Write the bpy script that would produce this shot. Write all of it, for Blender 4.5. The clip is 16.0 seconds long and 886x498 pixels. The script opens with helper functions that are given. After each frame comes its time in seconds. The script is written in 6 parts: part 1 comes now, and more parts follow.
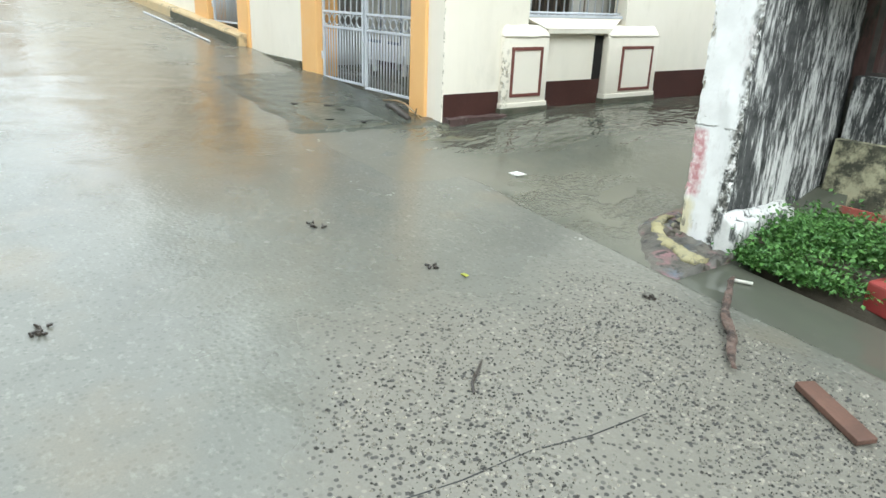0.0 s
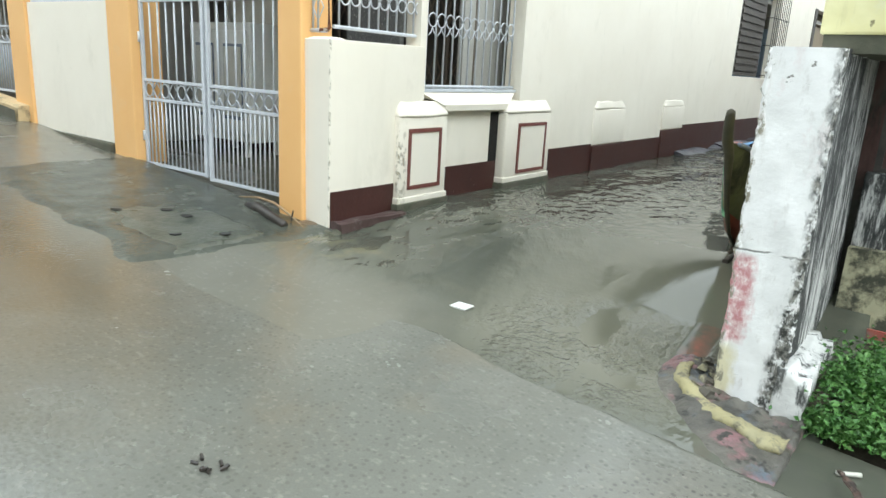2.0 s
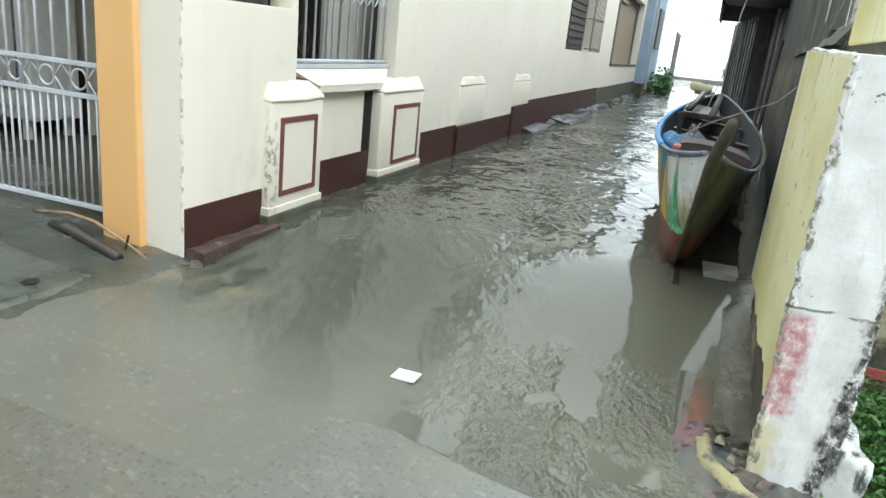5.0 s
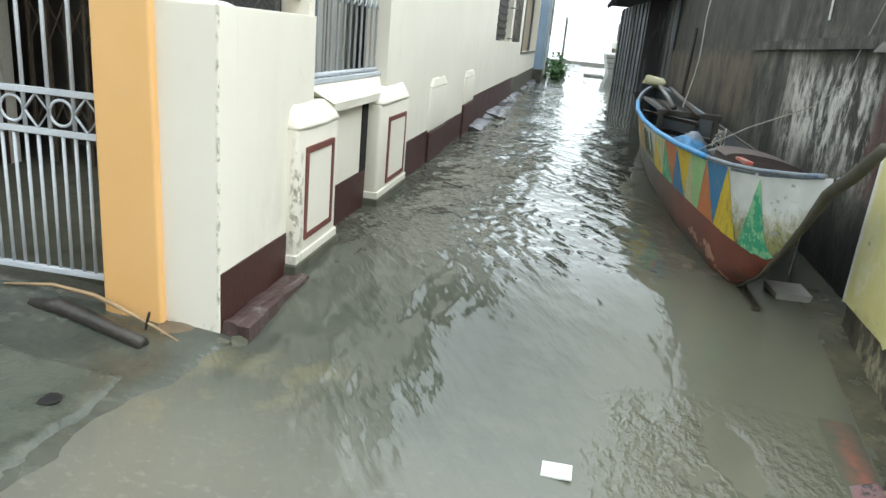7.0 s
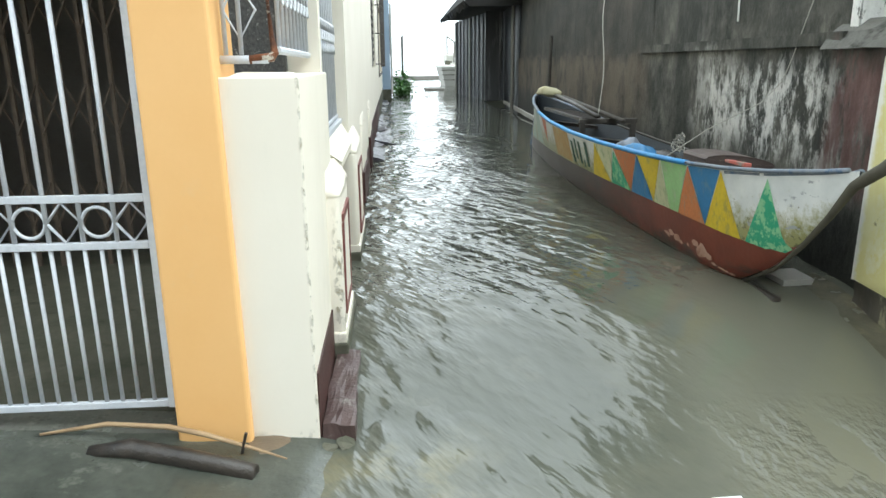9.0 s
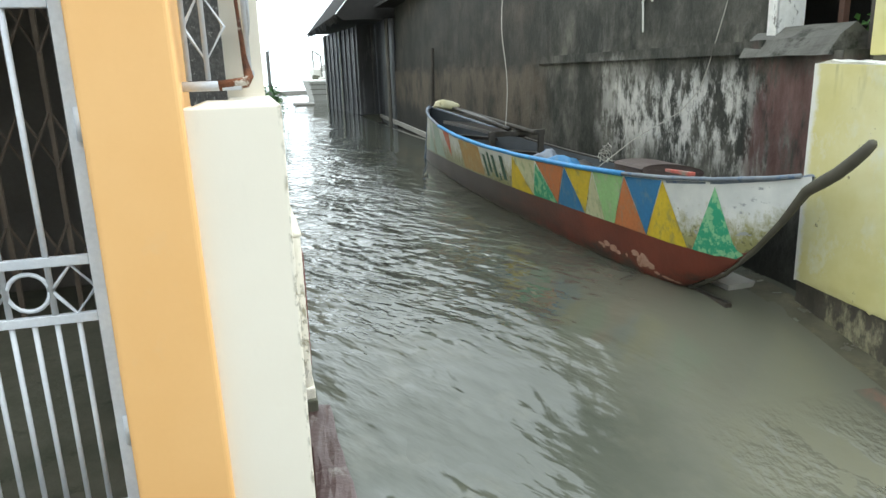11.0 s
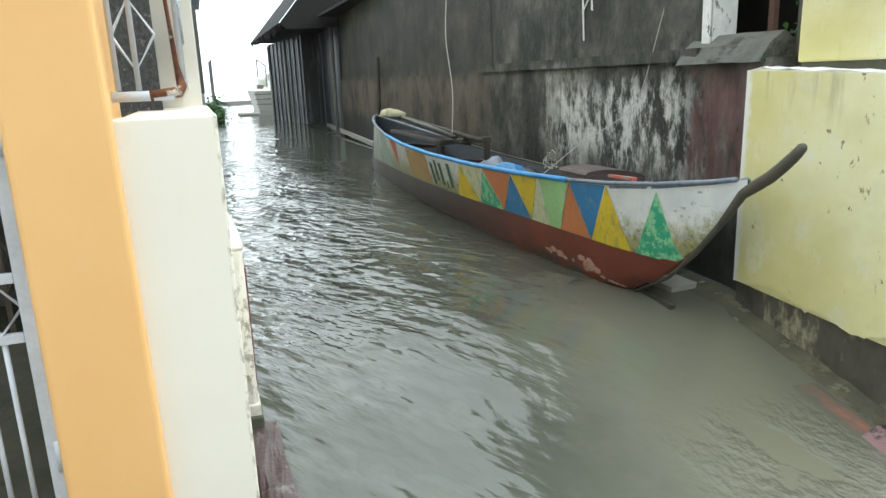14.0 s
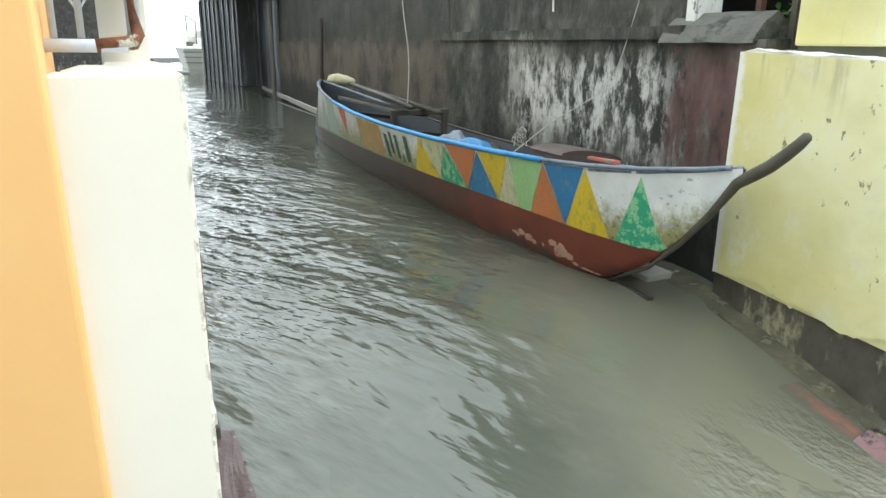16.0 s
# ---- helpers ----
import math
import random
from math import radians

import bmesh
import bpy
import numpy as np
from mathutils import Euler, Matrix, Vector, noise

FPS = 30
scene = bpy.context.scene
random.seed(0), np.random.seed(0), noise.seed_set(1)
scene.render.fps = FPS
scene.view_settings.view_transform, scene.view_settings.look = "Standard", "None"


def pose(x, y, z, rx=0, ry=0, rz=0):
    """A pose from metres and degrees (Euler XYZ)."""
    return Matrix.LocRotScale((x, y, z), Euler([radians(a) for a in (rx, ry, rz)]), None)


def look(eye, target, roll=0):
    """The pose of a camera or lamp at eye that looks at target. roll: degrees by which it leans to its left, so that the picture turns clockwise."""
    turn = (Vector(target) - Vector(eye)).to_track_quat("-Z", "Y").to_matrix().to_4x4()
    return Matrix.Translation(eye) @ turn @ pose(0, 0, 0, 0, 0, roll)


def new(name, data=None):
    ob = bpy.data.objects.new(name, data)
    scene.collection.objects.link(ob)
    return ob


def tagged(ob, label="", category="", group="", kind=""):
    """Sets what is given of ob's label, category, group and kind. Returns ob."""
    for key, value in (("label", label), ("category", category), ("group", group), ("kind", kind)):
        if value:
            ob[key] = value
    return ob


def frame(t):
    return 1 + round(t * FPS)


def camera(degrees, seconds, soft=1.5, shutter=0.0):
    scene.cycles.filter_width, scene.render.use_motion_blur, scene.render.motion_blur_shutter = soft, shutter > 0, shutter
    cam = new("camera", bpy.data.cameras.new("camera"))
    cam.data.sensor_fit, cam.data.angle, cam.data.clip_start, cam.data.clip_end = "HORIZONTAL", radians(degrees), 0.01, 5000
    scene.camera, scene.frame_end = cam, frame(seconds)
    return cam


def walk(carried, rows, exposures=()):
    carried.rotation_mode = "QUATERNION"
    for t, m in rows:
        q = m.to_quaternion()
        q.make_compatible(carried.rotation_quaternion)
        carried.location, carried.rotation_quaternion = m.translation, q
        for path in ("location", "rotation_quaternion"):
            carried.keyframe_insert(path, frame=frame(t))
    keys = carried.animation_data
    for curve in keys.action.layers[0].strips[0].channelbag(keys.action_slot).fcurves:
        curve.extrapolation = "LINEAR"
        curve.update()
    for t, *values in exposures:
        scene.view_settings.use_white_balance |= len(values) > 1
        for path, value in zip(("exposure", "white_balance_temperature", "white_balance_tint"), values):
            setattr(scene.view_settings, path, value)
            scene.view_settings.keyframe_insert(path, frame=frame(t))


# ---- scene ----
cam = camera(65.1, 16.0)
PATH = [
    (0, (5.257, -3.941, 1.192), (3.764, -2.799, 0.51), 2.2),
    (0.5, (4.834, -3.821, 1.214), (3.442, -2.522, 0.601), 3.6),
    (1, (4.407, -3.717, 1.241), (3.076, -2.37, 0.597), 0.6),
    (1.5, (4.017, -3.498, 1.268), (2.684, -2.109, 0.725), 2.0),
    (2, (3.57, -3.4, 1.249), (2.415, -1.849, 0.739), 3.1),
    (2.5, (3.226, -3.303, 1.241), (2.2, -1.696, 0.638), 3.1),
    (3, (2.958, -3.097, 1.285), (1.988, -1.443, 0.716), 3.9),
    (3.5, (2.665, -2.99, 1.259), (1.929, -1.218, 0.696), 3.8),
    (4, (2.411, -3.001, 1.319), (1.772, -1.214, 0.687), 4.0),
    (4.5, (2.416, -2.921, 1.322), (1.755, -1.125, 0.738), 4.0),
    (5, (2.388, -2.81, 1.314), (1.77, -0.998, 0.734), 6.1),
    (5.2, (2.349, -2.784, 1.32), (1.759, -0.962, 0.743), 5.6),
    (7.3, (1.069, -2.472, 1.355), (0.947, -0.563, 0.772), 5.7),
    (7.5, (0.925, -2.48, 1.327), (0.971, -0.567, 0.746), 4.9),
    (8, (0.609, -2.485, 1.371), (0.635, -0.61, 0.675), 0.0),
    (8.5, (0.409, -2.338, 1.427), (0.497, -0.43, 0.837), -2.1),
    (8.7, (0.369, -2.351, 1.427), (0.456, -0.425, 0.895), -1.2),
    (10.8, (-0.095, -2.015, 1.466), (0.415, -0.151, 0.952), -2.3),
    (11, (-0.081, -1.987, 1.46), (0.414, -0.114, 0.963), -1.9),
    (11.5, (-0.069, -1.992, 1.448), (0.46, -0.125, 0.966), -2.2),
    (12, (-0.064, -1.982, 1.451), (0.545, -0.134, 0.988), -1.4),
    (12.5, (-0.061, -1.968, 1.455), (0.538, -0.121, 0.975), -1.6),
    (13, (-0.051, -1.969, 1.453), (0.552, -0.122, 0.98), -1.5),
    (13.5, (-0.053, -1.958, 1.45), (0.595, -0.134, 0.95), -0.9),
    (14, (-0.057, -1.974, 1.458), (0.575, -0.138, 0.979), -2.2),
    (14.5, (-0.051, -1.993, 1.463), (0.453, -0.116, 0.99), -1.1),
    (15, (-0.105, -1.891, 1.435), (0.598, -0.105, 0.869), 0.0),
    (15.5, (-0.154, -1.782, 1.444), (0.643, -0.039, 0.87), 1.5),
    (16, (-0.13, -1.591, 1.45), (0.674, 0.151, 0.886), 0.7),
]
walk(cam, [(t, look(eye, target, roll)) for t, eye, target, roll in PATH],
     exposures=[(0, 0.10), (1.5, 0.04), (2.8, -0.10), (5.2, -0.08), (7.5, 0.01), (8.5, 0.14), (12.5, 0.08), (14.9, 0.12), (15.4, 0.33), (16, 0.30)])

# ---------------------------------------------------------------- light
world = bpy.data.worlds.new("overcast_sky")
scene.world = world
world.use_nodes = True
wn, wl = world.node_tree.nodes, world.node_tree.links
sky = wn.new("ShaderNodeTexSky")
sky.sky_type = "NISHITA"
sky.sun_disc = False
sky.sun_elevation, sky.sun_rotation = radians(45), radians(103)
sky.air_density, sky.dust_density, sky.ozone_density = 1.0, 4.0, 1.0
pale = wn.new("ShaderNodeHueSaturation")
pale.inputs["Saturation"].default_value = 0.10
wl.new(sky.outputs[0], pale.inputs["Color"])
# bright even cloud deck
way, split, lift = wn.new("ShaderNodeTexCoord"), wn.new("ShaderNodeSeparateXYZ"), wn.new("ShaderNodeMapRange")
wl.new(way.outputs["Generated"], split.inputs[0])
wl.new(split.outputs[2], lift.inputs[0])
lift.inputs[3].default_value, lift.inputs[4].default_value = 18.0, 21.0
deck, dome = wn.new("ShaderNodeMix"), wn.new("ShaderNodeMix")
deck.data_type = dome.data_type = "RGBA"
deck.blend_type, deck.inputs[0].default_value = "MULTIPLY", 1.0
wl.new(lift.outputs[0], deck.inputs[6])
deck.inputs[7].default_value = (0.885, 1.0, 1.05, 1)
dome.inputs[0].default_value = 0.85
wl.new(pale.outputs[0], dome.inputs[6])
wl.new(deck.outputs[2], dome.inputs[7])
wl.new(dome.outputs[2], wn["Background"].inputs[0])
wn["Background"].inputs[1].default_value = 0.15
sun = new("sun", bpy.data.lights.new("sun", "SUN"))
sun.data.energy, sun.data.angle, sun.data.color = 1.2, radians(40), (0.93, 1.0, 0.97)
sun.matrix_world = look((15, -3.5, 15), (0, 0, 0))


# ---------------------------------------------------------------- helpers
def part(name, bm, material, parent=None, label="", smooth=False):
    me = bpy.data.meshes.new(name)
    bm.to_mesh(me)
    bm.free()
    me.materials.append(material)
    if smooth:
        me.polygons.foreach_set("use_smooth", [True] * len(me.polygons))
    ob = new(name, me)
    ob.parent = parent
    return tagged(ob, label)


def thing(name, label, category, group="", at=(0, 0, 0)):
    ob = new(name)
    ob.location = at
    ob.empty_display_size = 0.1
    return tagged(ob, label, category, group)


def box(x0, x1, y0, y1, z0, z1, bevel=0.0, bm=None):
    bm = bm or bmesh.new()
    r = bmesh.ops.create_cube(bm, size=1.0, matrix=Matrix.LocRotScale(((x0 + x1) / 2, (y0 + y1) / 2, (z0 + z1) / 2), None, (abs(x1 - x0), abs(y1 - y0), abs(z1 - z0))))
    if bevel:
        edges = list({e for v in r["verts"] for e in v.link_edges})
        bmesh.ops.bevel(bm, geom=edges, offset=bevel, segments=2, affect="EDGES", profile=0.6)
    return bm


def slab(bm, lo, hi, z0, z1):
    """A tapered block from a lower rectangle to an upper one."""
    v = []
    for (x0, x1, y0, y1), z in ((lo, z0), (hi, z1)):
        v += [bm.verts.new(p) for p in ((x0, y0, z), (x1, y0, z), (x1, y1, z), (x0, y1, z))]
    for f in ((3, 2, 1, 0), (4, 5, 6, 7), (0, 1, 5, 4), (1, 2, 6, 5), (2, 3, 7, 6), (3, 0, 4, 7)):
        bm.faces.new([v[i] for i in f])
    return bm


def tube(points, radius, sides=8, bm=None, flat=1.0):
    """A rod along points; radius is one number or one for each point; flat squeezes it upright."""
    bm = bm or bmesh.new()
    pts = [Vector(p) for p in points]
    rad = radius if hasattr(radius, "__len__") else [radius] * len(pts)
    rings = []
    for i, p in enumerate(pts):
        d = (pts[min(i + 1, len(pts) - 1)] - pts[max(i - 1, 0)]).normalized()
        side = d.cross(Vector((0, 0, 1)))
        side = side.normalized() if side.length > 0.05 else Vector((1, 0, 0))
        up = side.cross(d).normalized()
        rings.append([bm.verts.new(p + rad[i] * (side * math.cos(a) + up * math.sin(a) * flat)) for a in (math.tau * (k + 0.5) / sides for k in range(sides))])
    for a, b in zip(rings, rings[1:]):
        for k in range(sides):
            bm.faces.new((a[k], a[(k + 1) % sides], b[(k + 1) % sides], b[k]))
    bm.faces.new(rings[0][::-1])
    bm.faces.new(rings[-1])
    return bm


def ring(centre, radius, thick, axis="y", bm=None, n=18):
    pts = []
    for k in range(n + 1):
        a = math.tau * k / n
        c, s = radius * math.cos(a), radius * math.sin(a)
        pts.append(Vector(centre) + (Vector((c, 0, s)) if axis == "y" else Vector((0, c, s))))
    return tube(pts, thick, 6, bm)


def wobble(bm, amount, scale=3.0):
    for v in bm.verts:
        v.co += amount * noise.noise_vector(v.co * scale)
    return bm


def grid_wall(x, y0, y1, z0, z1, thick, step=0.12, rough=0.006, out=-1):
    """A wall along y with a slightly uneven face towards out."""
    bm = bmesh.new()
    ny, nz = max(1, round((y1 - y0) / step)), max(1, round((z1 - z0) / step))
    f = [[bm.verts.new((x + out * rough * noise.noise((7 * x, y0 + (y1 - y0) * i / ny, z0 + (z1 - z0) * j / nz)), y0 + (y1 - y0) * i / ny, z0 + (z1 - z0) * j / nz)) for j in range(nz + 1)] for i in range(ny + 1)]
    for i in range(ny):
        for j in range(nz):
            q = (f[i][j], f[i + 1][j], f[i + 1][j + 1], f[i][j + 1])
            bm.faces.new(q if out > 0 else q[::-1])
    box(x - out * 0.012, x - out * thick, y0, y1, z0, z1, bm=bm)
    return bm


# ---------------------------------------------------------------- materials
def nodes_of(name):
    m = bpy.data.materials.new(name)
    m.use_nodes = True
    return m, m.node_tree.nodes, m.node_tree.links, m.node_tree.nodes["Principled BSDF"]


def noise_node(n, l, scale, detail=5, stretch=(1, 1, 1), rough=0.6):
    geo, mp, tx = n.new("ShaderNodeNewGeometry"), n.new("ShaderNodeMapping"), n.new("ShaderNodeTexNoise")
    mp.inputs["Scale"].default_value = stretch
    l.new(geo.outputs["Position"], mp.inputs[0])
    l.new(mp.outputs[0], tx.inputs["Vector"])
    tx.inputs["Scale"].default_value, tx.inputs["Detail"].default_value, tx.inputs["Roughness"].default_value = scale, detail, rough
    return tx.outputs["Fac"]


def wave_node(n, l, scale, detail, long, turn, rough=0.5):
    """Noise drawn out along one direction of the plan."""
    geo, at, tex = n.new("ShaderNodeNewGeometry"), n.new("ShaderNodeMapping"), n.new("ShaderNodeTexNoise")
    at.vector_type = "TEXTURE"
    at.inputs["Scale"].default_value = (1.0, long, 1.0)
    at.inputs["Rotation"].default_value = (0, 0, radians(turn))
    l.new(geo.outputs["Position"], at.inputs["Vector"])
    l.new(at.outputs["Vector"], tex.inputs["Vector"])
    tex.inputs["Scale"].default_value, tex.inputs["Detail"].default_value, tex.inputs["Roughness"].default_value = scale, detail, rough
    return tex.outputs["Fac"]


def ramp(n, l, src, lo, hi):
    r = n.new("ShaderNodeMapRange")
    r.inputs[1].default_value, r.inputs[2].default_value = lo, hi
    l.new(src, r.inputs[0])
    return r.outputs[0]


def mixc(n, l, fac, a, b):
    m = n.new("ShaderNodeMix")
    m.data_type = "RGBA"
    if hasattr(fac, "is_linked"):
        l.new(fac, m.inputs[0])
    else:
        m.inputs[0].default_value = fac
    for s, v in ((m.inputs[6], a), (m.inputs[7], b)):
        if hasattr(v, "is_linked"):
            l.new(v, s)
        else:
            s.default_value = (*v, 1)
    return m.outputs[2]


def mathn(n, l, op, a, b=0.0, clamp=False):
    m = n.new("ShaderNodeMath")
    m.operation, m.use_clamp = op, clamp
    for s, v in ((m.inputs[0], a), (m.inputs[1], b)):
        if hasattr(v, "is_linked"):
            l.new(v, s)
        else:
            s.default_value = v
    return m.outputs[0]


def position(n, l):
    geo, sep = n.new("ShaderNodeNewGeometry"), n.new("ShaderNodeSeparateXYZ")
    l.new(geo.outputs["Position"], sep.inputs[0])
    return sep.outputs


def band(n, l, src, lo, hi, soft):
    """1 between lo and hi."""
    return mathn(n, l, "MULTIPLY", ramp(n, l, src, lo - soft, lo + soft), ramp(n, l, src, hi + soft, hi - soft))


def relief(n, l, p, height, strength, distance=0.01):
    b = n.new("ShaderNodeBump")
    b.inputs["Strength"].default_value, b.inputs["Distance"].default_value = strength, distance
    l.new(height, b.inputs["Height"])
    l.new(b.outputs[0], p.inputs["Normal"])


def surface(name, c1, c2, scale=4.0, rough=0.8, bump=0.25, fine=45.0, stain=None, stain_scale=2.0, stain_cut=(0.58, 0.7), stretch=(1, 1, 1), metal=0.0, grainy=0.25):
    """Two tones mixed by noise, fine relief, and stains of a third tone."""
    m, n, l, p = nodes_of(name)
    broad = noise_node(n, l, scale, 4, stretch)
    col = mixc(n, l, ramp(n, l, broad, 0.3, 0.7), c1, c2)
    if stain:
        s = ramp(n, l, noise_node(n, l, stain_scale, 8, stretch, 0.7), *stain_cut)
        col = mixc(n, l, s, col, stain)
    grain = noise_node(n, l, fine, 4)
    col = mixc(n, l, mathn(n, l, "MULTIPLY", ramp(n, l, grain, 0.35, 0.75), grainy), col, tuple(0.6 * c for c in c1))
    l.new(col, p.inputs["Base Color"])
    l.new(mathn(n, l, "ADD", rough - 0.1, mathn(n, l, "MULTIPLY", broad, 0.2)), p.inputs["Roughness"])
    p.inputs["Metallic"].default_value = metal
    relief(n, l, p, grain, bump, 0.006)
    return m


ORANGE = surface("orange_post_paint", (0.80, 0.45, 0.17), (0.84, 0.50, 0.21), 1.5, 0.5, 0.02, 60, (0.75, 0.50, 0.26), 2.0, (0.60, 0.85), grainy=0.03)
MAROON = surface("maroon_base_paint", (0.046, 0.015, 0.012), (0.070, 0.025, 0.020), 3.0, 0.5, 0.35, 40, (0.34, 0.28, 0.25), 17.0, (0.665, 0.70))
FRAME_RED = surface("red_brown_trim_paint", (0.155, 0.045, 0.035), (0.21, 0.075, 0.06), 6.0, 0.6, 0.4, 45, (0.62, 0.57, 0.50), 16.0, (0.63, 0.67))
SILVER = surface("grey_white_gate_paint", (0.52, 0.55, 0.60), (0.66, 0.68, 0.71), 6.0, 0.42, 0.15, 80, (0.30, 0.20, 0.13), 22.0, (0.70, 0.78))
RUST = surface("rusted_iron", (0.22, 0.075, 0.028), (0.045, 0.022, 0.015), 16.0, 0.85, 0.9, 90, (0.58, 0.54, 0.46), 15.0, (0.59, 0.63))
DARK_IRON = surface("dark_iron", (0.055, 0.05, 0.045), (0.11, 0.095, 0.08), 9.0, 0.6, 0.3)


def cream_render():
    """Smooth cream wall paint with rain dirt, small chipped scars, and edges knocked bare."""
    m, n, l, p = nodes_of("cream_wall_paint")
    pos = position(n, l)
    col = mixc(n, l, ramp(n, l, noise_node(n, l, 1.2, 4), 0.3, 0.7), (0.79, 0.735, 0.63), (0.84, 0.79, 0.69))
    dirt = ramp(n, l, noise_node(n, l, 2.2, 8, (1.2, 1.2, 0.7), 0.65), 0.58, 0.88)
    col = mixc(n, l, dirt, col, (0.64, 0.60, 0.50))
    runs = mathn(n, l, "MULTIPLY", ramp(n, l, noise_node(n, l, 3, 7, (1, 1, 0.30), 0.65), 0.55, 0.78), 0.25)
    col = mixc(n, l, runs, col, (0.60, 0.57, 0.48))
    scar = ramp(n, l, noise_node(n, l, 10, 7, (1, 1, 1), 0.6), 0.735, 0.75)
    # knocked edge of the first pedestal, and the bare arris of the corner
    crumb = noise_node(n, l, 26, 7, (1, 1, 0.6), 0.65)
    worn = mathn(n, l, "MULTIPLY", band(n, l, pos[1], 0.64, 0.765, 0.02), mathn(n, l, "MULTIPLY", band(n, l, pos[2], 0.22, 0.72, 0.12), ramp(n, l, pos[0], 0.012, 0.026)))
    arris = mathn(n, l, "MULTIPLY", ramp(n, l, pos[0], -0.014, -0.004), ramp(n, l, pos[1], 0.016, 0.006))
    toe = mathn(n, l, "MULTIPLY", ramp(n, l, pos[2], 0.12, 0.07), ramp(n, l, pos[1], 0.05, 0.02))
    worn = mathn(n, l, "MULTIPLY", worn, ramp(n, l, crumb, 0.50, 0.54))
    arris = mathn(n, l, "MULTIPLY", arris, ramp(n, l, crumb, 0.51, 0.56))
    toe = mathn(n, l, "MULTIPLY", toe, ramp(n, l, crumb, 0.52, 0.56))
    scar = mathn(n, l, "MAXIMUM", scar, mathn(n, l, "MAXIMUM", worn, mathn(n, l, "MAXIMUM", arris, toe)))
    bare = mixc(n, l, ramp(n, l, noise_node(n, l, 40, 4), 0.4, 0.6), (0.33, 0.29, 0.20), (0.56, 0.53, 0.46))
    col = mixc(n, l, scar, col, bare)
    l.new(col, p.inputs["Base Color"])
    p.inputs["Roughness"].default_value = 0.6
    relief(n, l, p, mathn(n, l, "SUBTRACT", noise_node(n, l, 7, 5), scar), 0.16, 0.008)
    return m


WHITE_OLD = surface("flaking_whitewash", (0.74, 0.74, 0.72), (0.86, 0.86, 0.84), 9.0, 0.85, 0.9, 26, (0.13, 0.125, 0.11), 12.0, (0.58, 0.64), (1.4, 1.4, 0.8))
STONE_BASE = surface("rough_footing_concrete", (0.12, 0.105, 0.08), (0.055, 0.05, 0.042), 6.0, 0.75, 0.9, 22, (0.40, 0.37, 0.24), 5.5, (0.53, 0.64), (1, 1, 0.5))
YELLOW_FOOT = surface("worn_yellow_kerb_paint", (0.37, 0.325, 0.165), (0.29, 0.265, 0.165), 6.0, 0.7, 0.9, 25, (0.11, 0.10, 0.075), 10.0, (0.50, 0.60))
MOSS = surface("mossy_concrete", (0.07, 0.075, 0.05), (0.13, 0.12, 0.09), 5.0, 0.9, 0.6, 25, (0.03, 0.04, 0.02), 6.0)
KERB = surface("painted_plinth", (0.62, 0.45, 0.24), (0.52, 0.42, 0.26), 2.0, 0.8, 0.4, 30, (0.08, 0.08, 0.06), 3.0, (0.55, 0.68))
BLUE_WALL = surface("pale_blue_wall_paint", (0.34, 0.45, 0.58), (0.26, 0.36, 0.48), 1.5, 0.75, 0.2, 40, (0.12, 0.13, 0.14), 2.0, (0.6, 0.75))
TIN = surface("weathered_sheet_metal", (0.22, 0.22, 0.22), (0.10, 0.10, 0.10), 1.5, 0.6, 0.3, 30, (0.34, 0.35, 0.36), 1.8, (0.55, 0.7), (3, 3, 0.5))
SHED_TIN = surface("wet_dark_sheet_metal", (0.045, 0.047, 0.05), (0.085, 0.088, 0.095), 1.2, 0.45, 0.3, 30, (0.28, 0.30, 0.33), 1.6, (0.53, 0.70), (3, 3, 0.35))
BOARDS = surface("grey_boards", (0.20, 0.19, 0.17), (0.12, 0.115, 0.10), 5.0, 0.85, 0.4, 30, None, 2, (0.5, 0.6), (4, 4, 0.4))
# roof black, also used where an opening's shade is painted
THATCH_AND_SHADE = surface("dark_roof_and_shade", (0.006, 0.0055, 0.005), (0.016, 0.014, 0.012), 9.0, 0.95, 0.8)
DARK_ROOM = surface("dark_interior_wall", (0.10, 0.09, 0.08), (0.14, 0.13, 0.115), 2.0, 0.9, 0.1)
GREY_CURTAIN = surface("pale_grey_partition", (0.42, 0.41, 0.38), (0.48, 0.47, 0.44), 2.0, 0.8, 0.1)
TAN = surface("tan_plywood", (0.36, 0.29, 0.20), (0.30, 0.24, 0.165), 2.0, 0.7, 0.2, 30, None, 2, (0.5, 0.6), (1, 6, 1))
PEBBLE_DASH = surface("pebble_dash", (0.05, 0.05, 0.05), (0.13, 0.13, 0.125), 60.0, 0.8, 1.0, 70, (0.42, 0.42, 0.40), 55.0, (0.60, 0.66))
DRIFTWOOD = surface("dark_wet_driftwood", (0.020, 0.017, 0.015), (0.055, 0.044, 0.035), 12.0, 0.35, 0.7, 50)
PALE_WOOD = surface("pale_stripped_wood", (0.42, 0.29, 0.16), (0.28, 0.18, 0.10), 10.0, 0.7, 0.5)
BROWN_PLANK = surface("red_brown_plank", (0.095, 0.048, 0.034), (0.15, 0.075, 0.052), 8.0, 0.6, 0.5, 50, (0.08, 0.05, 0.04), 9.0)
PAPER = surface("white_paper", (0.78, 0.78, 0.74), (0.70, 0.70, 0.66), 12.0, 0.6, 0.2)
RED_PAINT = surface("faded_red_paint", (0.50, 0.10, 0.08), (0.40, 0.13, 0.10), 6.0, 0.7, 0.4, 30, (0.25, 0.22, 0.19), 6.0, (0.5, 0.62))
